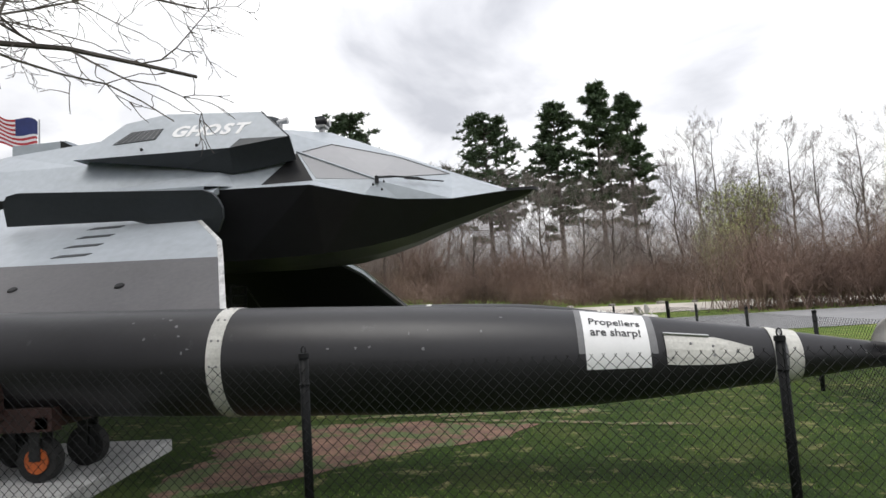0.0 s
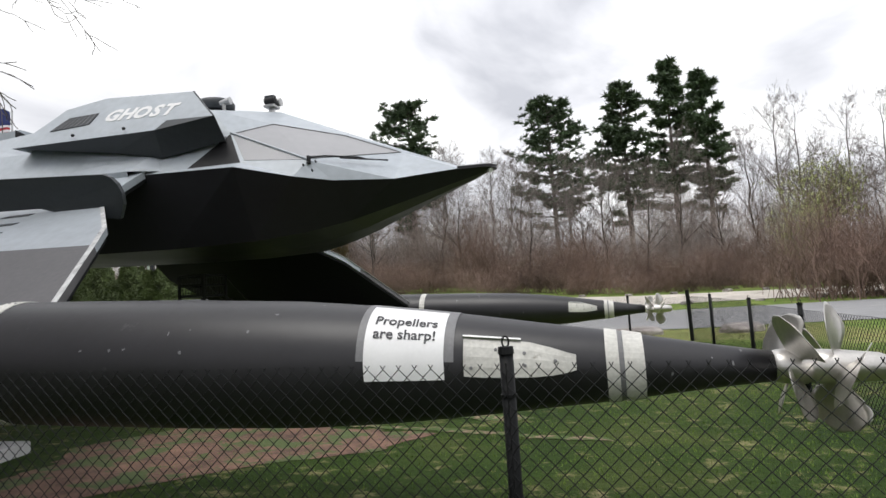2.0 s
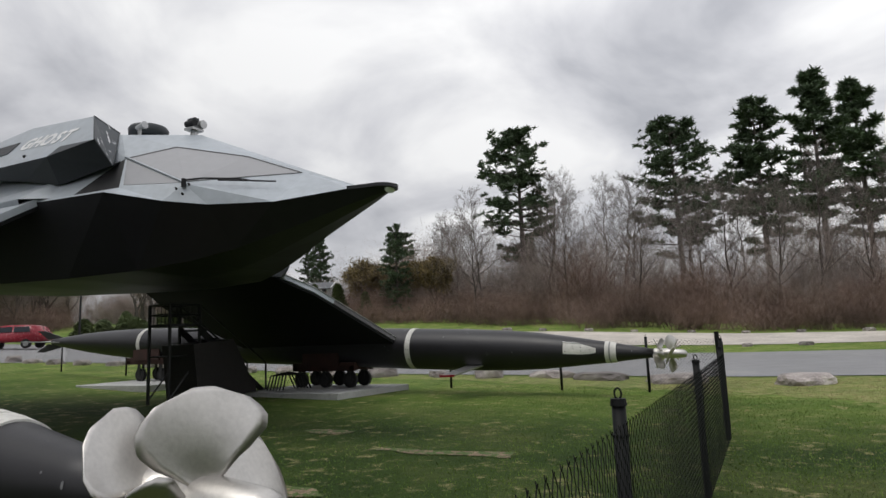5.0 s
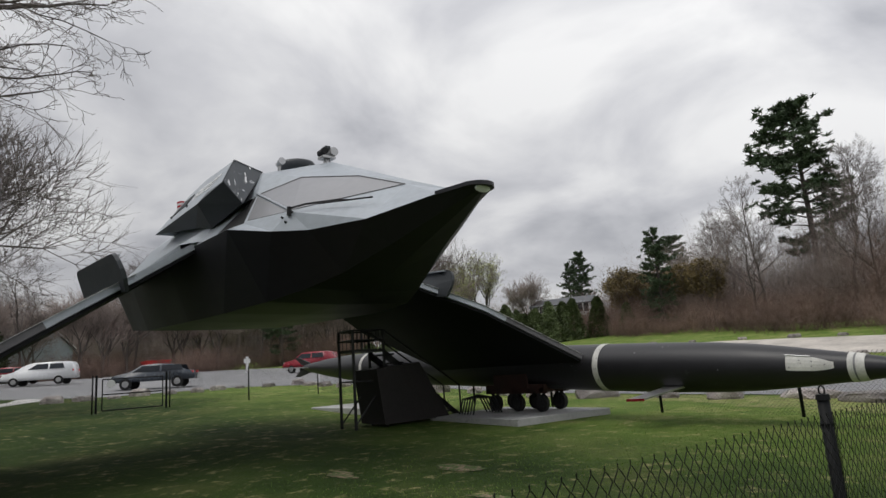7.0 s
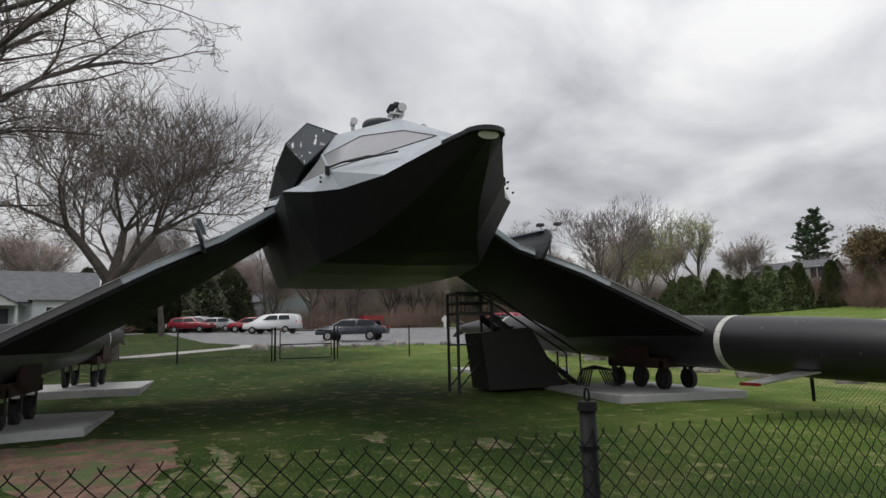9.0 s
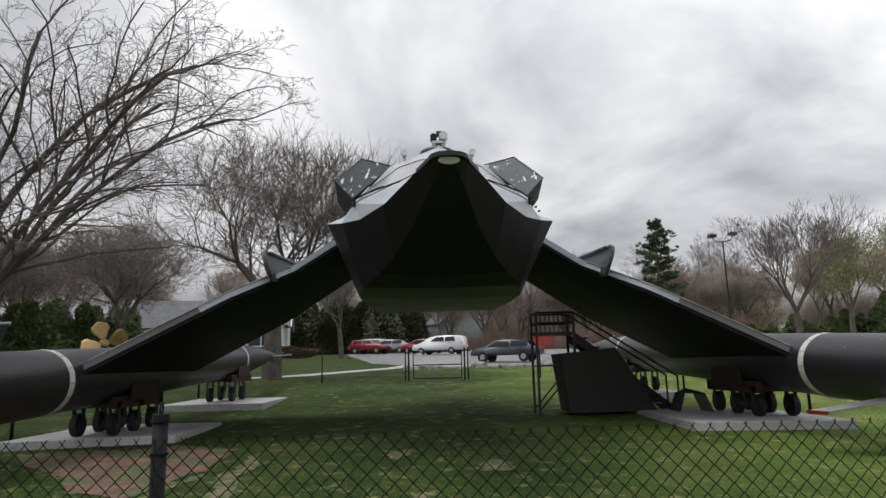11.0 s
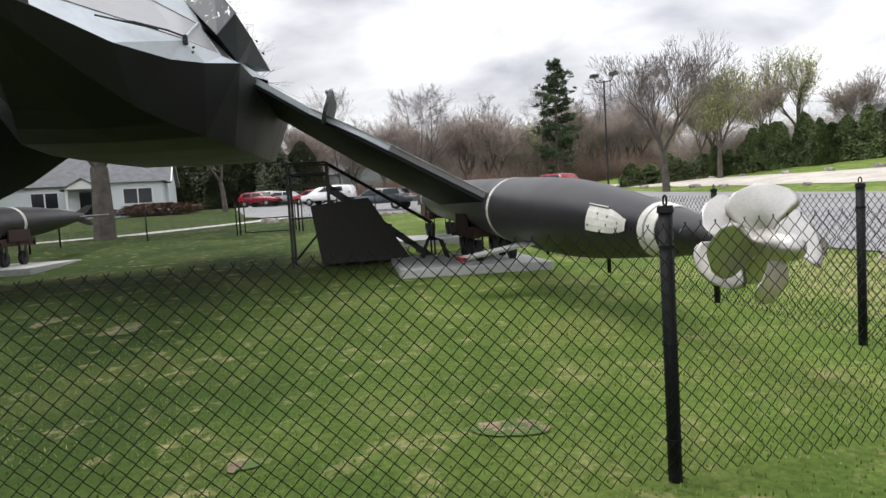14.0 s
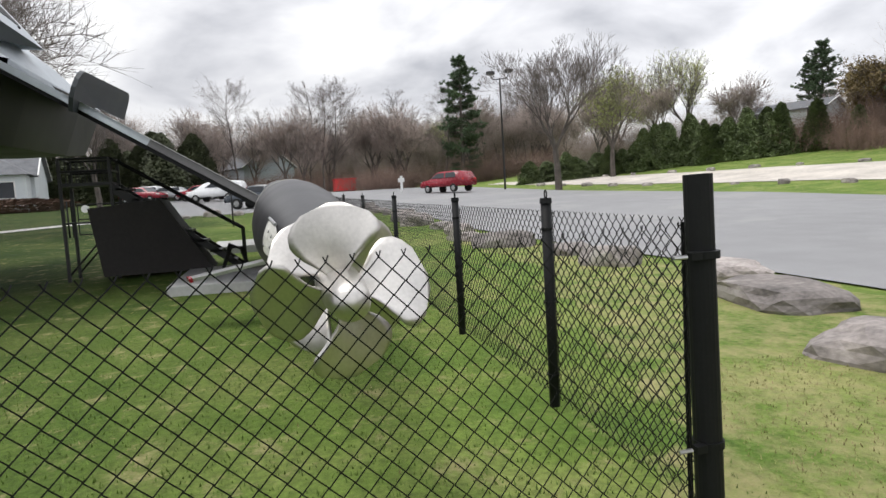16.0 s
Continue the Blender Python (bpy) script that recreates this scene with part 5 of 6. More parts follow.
def spreading_tree(seed, limbs, trunk_h=2.2, trunk_r=0.19):
    """Short trunk and long arching limbs with zigzag twigs, as on an old street tree."""
    rng = random.Random(seed)
    wood, twigs = Geo(), Geo()
    wood.tube((0, 0, -0.3), (0.05, 0.03, trunk_h), trunk_r * 1.25, trunk_r, 10, caps=False)

    def grow(p, d, length, r, level):
        segs = (9, 6, 5, 4, 3)[level]
        tgt = wood if level < 2 else twigs
        for k in range(segs):
            u = k / segs
            lift = (0.10 - 0.20 * u) if level == 0 else (0.05 - 0.16 * u)
            j = (0.16, 0.28, 0.38, 0.46, 0.5)[level]
            d = (d + Vector((rng.uniform(-j, j), rng.uniform(-j, j), rng.uniform(-j, j) * 0.7 + lift))).normalized()
            q = p + d * length / segs
            r2 = max(r * (1 - 0.75 / segs), 0.004)
            tgt.tube(p, q, r, r2, 8 if level == 0 else (5 if level == 1 else 3), caps=False)
            p, r = q, r2
            if level < 4 and (k > 0 or level) and rng.random() < (1.0, 0.95, 0.78, 0.42)[level]:
                for _ in range(2 if rng.random() < (0.5, 0.3, 0.2, 0.1)[level] else 1):
                    side = d.orthogonal().normalized()
                    side.rotate(Matrix.Rotation(rng.uniform(0, 6.283), 3, d))
                    side.z *= 0.6
                    nd = (d * 0.8 + side * rng.uniform(0.5, 0.95)).normalized()
                    grow(p, nd, length * (1 - 0.45 * u) * rng.uniform(0.36, 0.58), max(r * rng.uniform(0.42, 0.6), 0.0055), level + 1)

    for az, el, length, r, z in limbs:
        e = Vector((math.cos(radians(az)) * math.cos(radians(el)), math.sin(radians(az)) * math.cos(radians(el)), math.sin(radians(el))))
        grow(Vector((0, 0, z)), e, length, r, 0)
    return wood, twigs, Geo()

# Tall pines at the wood's edge to the north-east
pineA = make_tree("pine_tree", stand(-20.6, 76.4), pine_tree(3, 24.0, 0.42, 0.30, 0.20, 18), "tall dark green pine behind the brush", (M_BARK, M_NEEDLE, None), "pine tree", "tall pines")
pineB = make_tree("pine_tree", stand(-3.9, 97), pine_tree(8, 28.3, 0.5, 0.30, 0.26, 18), "tall spreading dark green pine with open tiers", (M_BARK, M_NEEDLE, None), "pine tree", "tall pines")
pineC = make_tree("pine_tree", stand(7.0, 95.7), pine_tree(12, 30.5, 0.5, 0.30, 0.155, 16), "tall dense dark green pine", (M_BARK, M_NEEDLE, None), "pine tree", "tall pines")
pineD = make_tree("pine_tree", stand(15.0, 107.6), pine_tree(29, 37.0, 0.55, 0.34, 0.105, 15), "tallest slim dark green pine", (M_BARK, M_NEEDLE, None), "pine tree", "tall pines")
place(pineD, stand(21.5, 114, 1.0, 200, 1.0))
place(pineA, stand(-62, 118, 0.75, 40))

# Bare trees
bareA = make_tree("bare_tree", stand(-21.5, 1.9, 1.0), branch_tree(21, 12.6, 0.60, 6, 0.22, 0.13, 0.0055, 0.13, (3, 4), 0.78, fine=2), "large bare grey-brown spreading tree on the lawn")
tallA = make_tree("bare_tree", stand(30, 96), tall_tree(5, 26, 0.24), "tall slender bare tree in the wood")
tallB = make_tree("bare_tree", stand(-11, 78), tall_tree(6, 17, 0.17, 0.25, 0.26), "slender bare grey tree among the brush")
tallC = make_tree("bare_tree", stand(3, 72), tall_tree(7, 15, 0.15, 0.2, 0.3), "bare grey-brown tree at the wood's edge")
bareC = make_tree("bare_tree", stand(-37.2, 35.6), branch_tree(9, 11.2, 0.52, 6, 0.20, 0.30, 0.006, 0.20, (3, 4), 0.74), "rounded bare grey tree beside the car park")
budB = make_tree("budding_tree", stand(-44.5, 44.5, 0.82), branch_tree(14, 12, 0.5, 6, 0.20, 0.32, 0.008, 0.18, (3, 3), 0.76, buds=1), "tree with yellow-green spring buds", (None, None, M_BUD), group="budding trees")
roundE = make_tree("bare_tree", stand(-84, 44, 1.0), branch_tree(33, 13, 0.46, 6, 0.15, 0.22, 0.010, 0.10, (3, 3), 0.82, fine=1), "round-crowned bare tree in the wood", (None, M_WOOD, None))
place(budB, stand(-58, 62.5, 1.0, 77, 1.05))
rng = random.Random(4)
for x, y, k, src in ((26, 92, 1.0, tallA), (34, 90, 0.92, tallA), (41, 96, 1.05, tallA), (47, 88, 0.85, tallA), (53, 92, 0.95, tallA), (37, 80, 0.75, tallA), (60, 84, 0.9, tallA), (66, 76, 0.9, tallA), (30, 76, 0.8, tallB),
                     (-25, 72, 0.9, tallB), (-29, 74, 0.8, tallC), (-16, 72, 0.95, tallB), (-13, 68, 0.8, tallC), (-18, 80, 1.05, tallB), (-7, 74, 1.0, tallC), (-1, 76, 0.95, tallB), (1, 66, 0.7, tallC), (7, 70, 0.9, tallC), (11, 72, 0.95, tallB), (15, 70, 0.85, tallC),
                     (19, 74, 1.0, tallB), (23, 70, 0.9, tallC), (-5, 64, 0.75, tallC), (-22, 64, 0.7, tallC), (-33, 78, 0.85, tallB), (28, 66, 0.8, tallC), (36, 68, 0.85, tallB), (44, 72, 0.9, tallC), (50, 70, 0.9, tallB), (-27, 66, 0.62, tallC), (-10, 86, 1.1, tallB), (4, 84, 1.1, tallC), (-36, 88, 0.9, tallC)):
    place(src, stand(x, y, k * rng.uniform(0.94, 1.06), rng.uniform(0, 360)))
# wood beyond the car park to the west
for i in range(54):
    x, y = -78 - 34 * rng.random(), 8 + i * 1.02 + rng.uniform(-2, 2)
    place((roundE, roundE, tallC, roundE, budB if i % 3 == 0 else tallB)[i % 5], stand(x, y, rng.uniform(0.72, 1.02), rng.uniform(0, 360)))
for x, y, k in ((-66, 57, 0.9), (-60, 60, 0.8), (-72, 62, 1.0), (-54, 66, 0.7), (-62, 53, 0.75)):
    place(roundE, stand(x, y, k, rng.uniform(0, 360)))
for x, y, k, src in ((-30, -9, 0.8, bareA), (-26, -20, 1.0, bareA), (-40, -22, 0.9, bareA), (-52, 1, 0.9, bareC), (-48, -22, 1.0, roundE), (-56, -30, 1.0, roundE), (-44, -34, 1.1, roundE), (-72, -14, 1.0, roundE), (-78, -4, 1.0, roundE), (-70, -26, 1.0, roundE)):
    place(src, stand(x, y, k, rng.uniform(0, 360)))

street_tree = make_tree("bare_tree", stand(-5.2, -0.6), spreading_tree(3, ((66, 42, 6.8, 0.085, 2.0), (88, 34, 6.4, 0.08, 1.8), (104, 38, 7.2, 0.085, 2.1), (74, 55, 7.4, 0.09, 2.2), (135, 40, 6.2, 0.08, 2.0),
                                                                           (190, 42, 5.5, 0.08, 2.0), (250, 40, 5.5, 0.08, 2.1), (310, 45, 5.0, 0.07, 2.1), (95, 70, 6.0, 0.08, 2.2))),
                        "old bare street tree with long drooping zigzag twigs beside the fence")

# Brush along the wood's edge
brushA, brushB = bush_geo(31, 5.0, 5.0, 190), bush_geo(32, 7.5, 5.5, 190, 0.35)


def brush_row(name, spots, label, material=None):
    g = Geo()
    for x, y, k, kz, src in spots:
        m = stand(x, y, k, rng.uniform(0, 360), k * kz)
        g.add([m @ v for v in src.v], src.f)
    return tagged(g.make(name, material or M_BRUSH, fix=False), label, "brush", kind="stuff")


spots = []
for x in np.arange(-46, 70, 3.0):
    y0 = 54 + 0.12 * abs(x - 5) - (6 if x > 25 else 0)
    spots.append((x + rng.uniform(-1, 1), y0 + rng.uniform(-1, 2), rng.uniform(0.5, 0.8), rng.uniform(0.6, 1.0), brushA))
    spots.append((x + rng.uniform(-2, 2), y0 + 7 + rng.uniform(-2, 3), rng.uniform(0.6, 1.0), rng.uniform(0.6, 1.0), brushB if rng.random() < 0.4 and x > -15 else brushA))
brush_row("brush_thicket", spots, "reddish-brown leafless brush at the wood's edge")
spots = []
for i in range(30):
    spots.append((rng.uniform(-92, -72), 8 + 1.8 * i, rng.uniform(0.6, 0.95), rng.uniform(0.6, 0.9), brushA))
brush_row("brush_thicket", spots, "brown leafless brush beyond the car park")
spots = [(-102 - 10 * rng.random(), 4 + 1.7 * i + rng.uniform(-1, 1), rng.uniform(1.0, 1.3), rng.uniform(0.9, 1.3), brushB) for i in range(40)]
spots += [(-118 + 30 * rng.random(), -34 + 1.9 * i, rng.uniform(1.0, 1.3), rng.uniform(0.8, 1.2), brushB) for i in range(20)]
brush_row("undergrowth", spots, "dense grey-brown leafless undergrowth in the far wood", M_WOOD)
spots = [(-76 + 1.6 * i, 60 + 0.9 * i + rng.uniform(-2, 2), rng.uniform(0.7, 0.9), rng.uniform(0.6, 0.9), brushB) for i in range(22)]
spots += [(x + rng.uniform(-2, 2), 74 + rng.uniform(-3, 5), rng.uniform(1.0, 1.35), rng.uniform(0.7, 1.15), brushB) for x in np.arange(-44, 72, 2.6)]
brush_row("undergrowth", spots, "dense grey-brown leafless undergrowth below the pines", M_WOOD)
spots = [(15.5 + 2.2 * i, 41 - 0.35 * i + rng.uniform(-1, 1), rng.uniform(0.8, 1.05), rng.uniform(0.55, 0.85), brushB) for i in range(9)]
place(budB, stand(18.5, 56, 0.62, 30)); place(budB, stand(22, 62, 0.95, 130)); place(budB, stand(16.5, 52, 0.42, 210))
brush_row("brush_thicket", spots, "tall reddish bare bushes at the lawn's edge")

# Evergreen hedge and conifers
hedge_src = thing("arborvitae", (0, 0, 0), "green cone-shaped arborvitae shrub", "arborvitae", "evergreen screen")
leafy_geo(7, 4.8, 1.5, 5200, 0.26, True).make("foliage", M_NEEDLE2, hedge_src, fix=False)
Geo().tube((0, 0, -0.1), (0, 0, 3.5), 0.12, 0.03, 7).make("trunk", M_BARK, hedge_src)
hedge_src.matrix_basis = stand(-45.8, 48.6, 0.8)
for i in range(24):
    t = i / 23
    place(hedge_src, stand(-45.5 + 6.9 * t + rng.uniform(-0.9, 0.9), 49.0 + 8.8 * t + rng.uniform(-0.9, 0.9), rng.uniform(0.6, 0.95), rng.uniform(0, 360), rng.uniform(0.62, 0.95)))
for i in range(9):
    place(hedge_src, stand(-46 - 0.7 * i + rng.uniform(-0.6, 0.6), 48 - 1.0 * i + rng.uniform(-0.6, 0.6), rng.uniform(0.7, 1.0), rng.uniform(0, 360), rng.uniform(0.35, 0.6)))
for x, y, k in ((-37.0, 59.5, 0.9), (-34, 60.5, 0.7)):
    place(hedge_src, stand(x, y, k, rng.uniform(0, 360)))
for i in range(9):
    t = i / 8
    place(hedge_src, stand(-31.5 - 4.6 * t + rng.uniform(-0.4, 0.4), -17.6 + 6.6 * t + rng.uniform(-0.4, 0.4), rng.uniform(0.75, 0.95), rng.uniform(0, 360), rng.uniform(0.85, 1.0)))
conifer = thing("conifer", (0, 0, 0), "dense olive-green conifer behind the cottage", "conifer", "conifers behind the cottage")
leafy_geo(19, 7.5, 3.0, 6500, 0.36, True).make("foliage", M_OLIVE, conifer, fix=False)
Geo().tube((0, 0, -0.1), (0, 0, 6), 0.18, 0.04, 7).make("trunk", M_BARK, conifer)
conifer.matrix_basis = stand(-66, -7.5, 0.9)
for i in range(12):
    t = i / 11
    place(conifer, stand(-67 - 5 * rng.random() - 2 * t, -6 + 12.5 * t + rng.uniform(-0.6, 0.6), rng.uniform(0.75, 1.05), rng.uniform(0, 360)))
spruce = make_tree("spruce_tree", stand(-75, 40, 1.0), pine_tree(17, 16.5, 0.3, 0.1, 0.19, 12, 1.0), "dark green spruce rising from the bare wood", (M_BARK, M_NEEDLE, None), "spruce tree", "spruces")
place(spruce, stand(-31.3, 63, 0.66, 60)); place(spruce, stand(-52, 76, 0.7, 160)); place(spruce, stand(-56, 78, 0.62, 250))
place(spruce, stand(-34, 118, 0.95, 250))
brown_src = make_tree("brown_tree", stand(-37.8, 66.5, 0.85), branch_tree(41, 8.6, 0.55, 6, 0.18, 0.30, 0.012, 0.16, (3, 3), 0.76, buds=3), "rounded tree with olive-brown spring buds", (None, None, M_REDBUD), group="brown trees")
for x, y, k in ((-41, 72, 0.85), (-28, 66, 0.85), (-45.5, 80, 0.9), (-34, 70, 0.8), (-38.5, 76, 0.9)):
    place(brown_src, stand(x, y, k, rng.uniform(0, 360)))

# ---- boulders ----
def boulder(seed, sx, sy, sz):
    rng2 = random.Random(seed)
    bm = bmesh.new()
    bmesh.ops.create_icosphere(bm, subdivisions=3, radius=1.0)
    o = Vector((rng2.uniform(0, 50), rng2.uniform(0, 50), rng2.uniform(0, 50)))
    for v in bm.verts:
        n = v.co.normalized()
        k = 1 + 0.28 * noise.noise(n * 1.3 + o) + 0.12 * noise.noise(n * 3.1 + o) + 0.05 * noise.noise(n * 8 + o)
        c = n * k
        for ax in range(3):
            c[ax] = math.copysign(min(abs(c[ax]), 0.80 + 0.1 * noise.noise(n * 2 + o)), c[ax])
        v.co = Vector((c.x * sx, c.y * sy, c.z * sz + sz * 0.35))
    me = bpy.data.meshes.new("boulder")
    bm.to_mesh(me); bm.free()
    me.materials.append(M_ROCK)
    return me


ROCKS = [boulder(i, 0.75, 0.5, 0.38) for i in range(5)]
def rock(x, y, k, turn, label="rough grey boulder edging the car park", kz=1.0):
    ob = new("boulder", ROCKS[int(abs(x * 7 + y * 3)) % 5])
    ob.matrix_basis = stand(x, y, k, turn, k * kz)
    return tagged(ob, label, "boulder", "boulders round the car park")


rock(3.1, 18.7, 1.15, 20, "long flat grey boulder at the car park edge", 0.55)
rock(1.0, 19.4, 1.15, 165, kz=0.5)
rock(-0.6, 20.1, 1.1, 150, kz=0.5)
rock(5.9, 18.4, 1.1, 40, kz=0.6)
for i, x in enumerate(np.arange(-2.2, -27, -1.9)):
    rock(x + rng.uniform(-0.3, 0.3), 19.3 + rng.uniform(-0.3, 0.4), rng.uniform(0.6, 1.15), rng.uniform(0, 360), kz=rng.uniform(0.7, 1.1))
for i in range(9):
    rock(-27.5 + rng.uniform(-0.6, 0.6), 18 - i * 1.25, rng.uniform(0.4, 0.8), rng.uniform(0, 360), kz=rng.uniform(0.8, 1.3))
for i in range(20):
    x = 22 - i * 3.6
    rock(x + rng.uniform(-0.5, 0.5), interp(x, [-60, -34, -10, 30], [37.8, 40.2, 42.2, 42.8]) - 0.6, rng.uniform(0.4, 0.75), rng.uniform(0, 360), "small boulder along the gravel lane")
    rock(x + rng.uniform(-0.5, 0.5), interp(x, [-60, -30, -8, 30], [40.5, 49, 51.5, 52.5]) + 0.3, rng.uniform(0.4, 0.7), rng.uniform(0, 360), "small boulder along the gravel lane")

# ---- vehicles ----
def car(name, m, paint, L, Wd, H, label, kind="sedan"):
    t = thing(name, (0, 0, 0), label, "car", "parked cars")
    prof = {"sedan": [(-0.5, 0.30), (-0.5, 0.52), (-0.47, 0.66), (-0.36, 0.70), (-0.22, 0.96), (-0.05, 1.0), (0.12, 0.97), (0.27, 0.70), (0.45, 0.60), (0.5, 0.48), (0.5, 0.30)],
            "suv": [(-0.5, 0.28), (-0.5, 0.60), (-0.46, 0.72), (-0.42, 0.93), (-0.30, 1.0), (0.02, 1.0), (0.12, 0.95), (0.26, 0.66), (0.45, 0.58), (0.5, 0.45), (0.5, 0.28)],
            "van": [(-0.5, 0.25), (-0.5, 0.55), (-0.48, 0.85), (-0.44, 0.98), (-0.2, 1.0), (0.05, 0.98), (0.16, 0.90), (0.32, 0.62), (0.46, 0.52), (0.5, 0.40), (0.5, 0.25)]}[kind]
    n = len(prof)
    def half(z):
        return Wd / 2 * (1.0 if z < 0.62 else 1.0 - 0.42 * (z - 0.62))
    vs = [Vector((x * L, s * half(z), z * H)) for s in (-1, 1) for x, z in prof]
    body = Geo().add(vs, [tuple(range(n)), tuple(range(n, 2 * n))[::-1]] + [(i, (i + 1) % n, n + (i + 1) % n, n + i) for i in range(n)]).make("body", paint, t)
    bm = bmesh.new(); bm.from_mesh(body.data); bmesh.ops.bevel(bm, geom=bm.edges[:], offset=0.05, segments=2, affect="EDGES"); bm.to_mesh(body.data); bm.free()
    body.data.polygons.foreach_set("use_smooth", [True] * len(body.data.polygons))
    top = [(x, z) for x, z in prof if z > 0.63]
    a, b = min(top)[0], max(top)[0]
    for s in (-1, 1):
        for x0, x1, tilt in ((a + 0.09, (a + b) / 2 - 0.02, 0.03), ((a + b) / 2 + 0.005, b - 0.09, -0.07)):
            w = [Vector((x * L, s * (half(z) + 0.006), z * H)) for x, z in ((x0, 0.69), (x1 + (0.05 if tilt < 0 else 0), 0.69), (x1 + tilt * (tilt < 0), 0.92), (x0 + max(0, tilt), 0.92))]
            Geo().plate(w, (0, s, 0), 0.02).make("side_window", M_GLASSD, t)
        for k in (-0.31, 0.31):
            wh = Geo().tube((k * L, s * (Wd / 2 - 0.2), 0.33), (k * L, s * (Wd / 2 + 0.012), 0.33), 0.33, 0.33, 20).make("wheel", M_RUBBER, t)
            Geo().tube((k * L, s * (Wd / 2), 0.33), (k * L, s * (Wd / 2 + 0.022), 0.33), 0.20, 0.18, 14).make("rim", M_CHROME, wh)
        Geo().box((0.43 * L, s * Wd * 0.36 - 0.14, 0.50 * H), (0.497 * L, s * Wd * 0.36 + 0.14, 0.56 * H)).make("headlight", M_LENS, t)
        Geo().box((-0.502 * L, s * Wd * 0.38 - 0.12, 0.55 * H), (-0.47 * L, s * Wd * 0.38 + 0.12, 0.63 * H)).make("tail_light", M_REDM, t)
    (xa, za), (xb, zb) = [p for p in prof if 0.05 <= p[0] <= 0.33][-2:]
    ws = [Vector((xa * L + 0.02, -half(za) * 0.86, za * H)), Vector((xa * L + 0.02, half(za) * 0.86, za * H)), Vector((xb * L, half(zb) * 0.92, zb * H + 0.01)), Vector((xb * L, -half(zb) * 0.92, zb * H + 0.01))]
    nn = (ws[1] - ws[0]).cross(ws[2] - ws[0]).normalized()
    if nn.z < 0:
        nn = -nn
    Geo().plate([p + nn * 0.012 for p in ws], nn, 0.02).make("windscreen", M_GLASSD, t)
    Geo().box((0.485 * L, -Wd * 0.25, 0.33 * H), (0.506 * L, Wd * 0.25, 0.42 * H)).make("grille", M_BLKSTEEL, t)
    t.matrix_basis = m
    return t


def park(x, y, turn):
    return pose(x, y, ground_z(x, y) + 0.05, 0, 0, turn)


car("sedan", park(-35.5, 14.3, -118), M_CARG, 4.65, 1.8, 1.45, "dark slate-blue sedan parked on asphalt", "sedan")
car("minivan", park(-53.0, 10.2, -115), M_CARW, 5.0, 1.95, 1.75, "white minivan parked on asphalt", "van")
car("suv", park(-43.6, 28.8, -150), M_RED, 4.7, 1.9, 1.68, "dark red sport utility vehicle on asphalt", "suv")
car("sedan", park(-58, 8.6, -115), M_RED, 4.5, 1.8, 1.45, "red sedan in the row of parked cars", "sedan")
car("sedan", park(-60.5, 5.2, -115), M_CARS, 4.5, 1.8, 1.45, "silver sedan in the row of parked cars", "sedan")
car("suv", park(-64, 2.6, -115), M_CARS, 4.6, 1.85, 1.6, "silver hatchback in the row of parked cars", "suv")
car("suv", park(-60, 3.0, 60), M_RED, 4.4, 1.8, 1.5, "red car behind the white cottage", "suv")


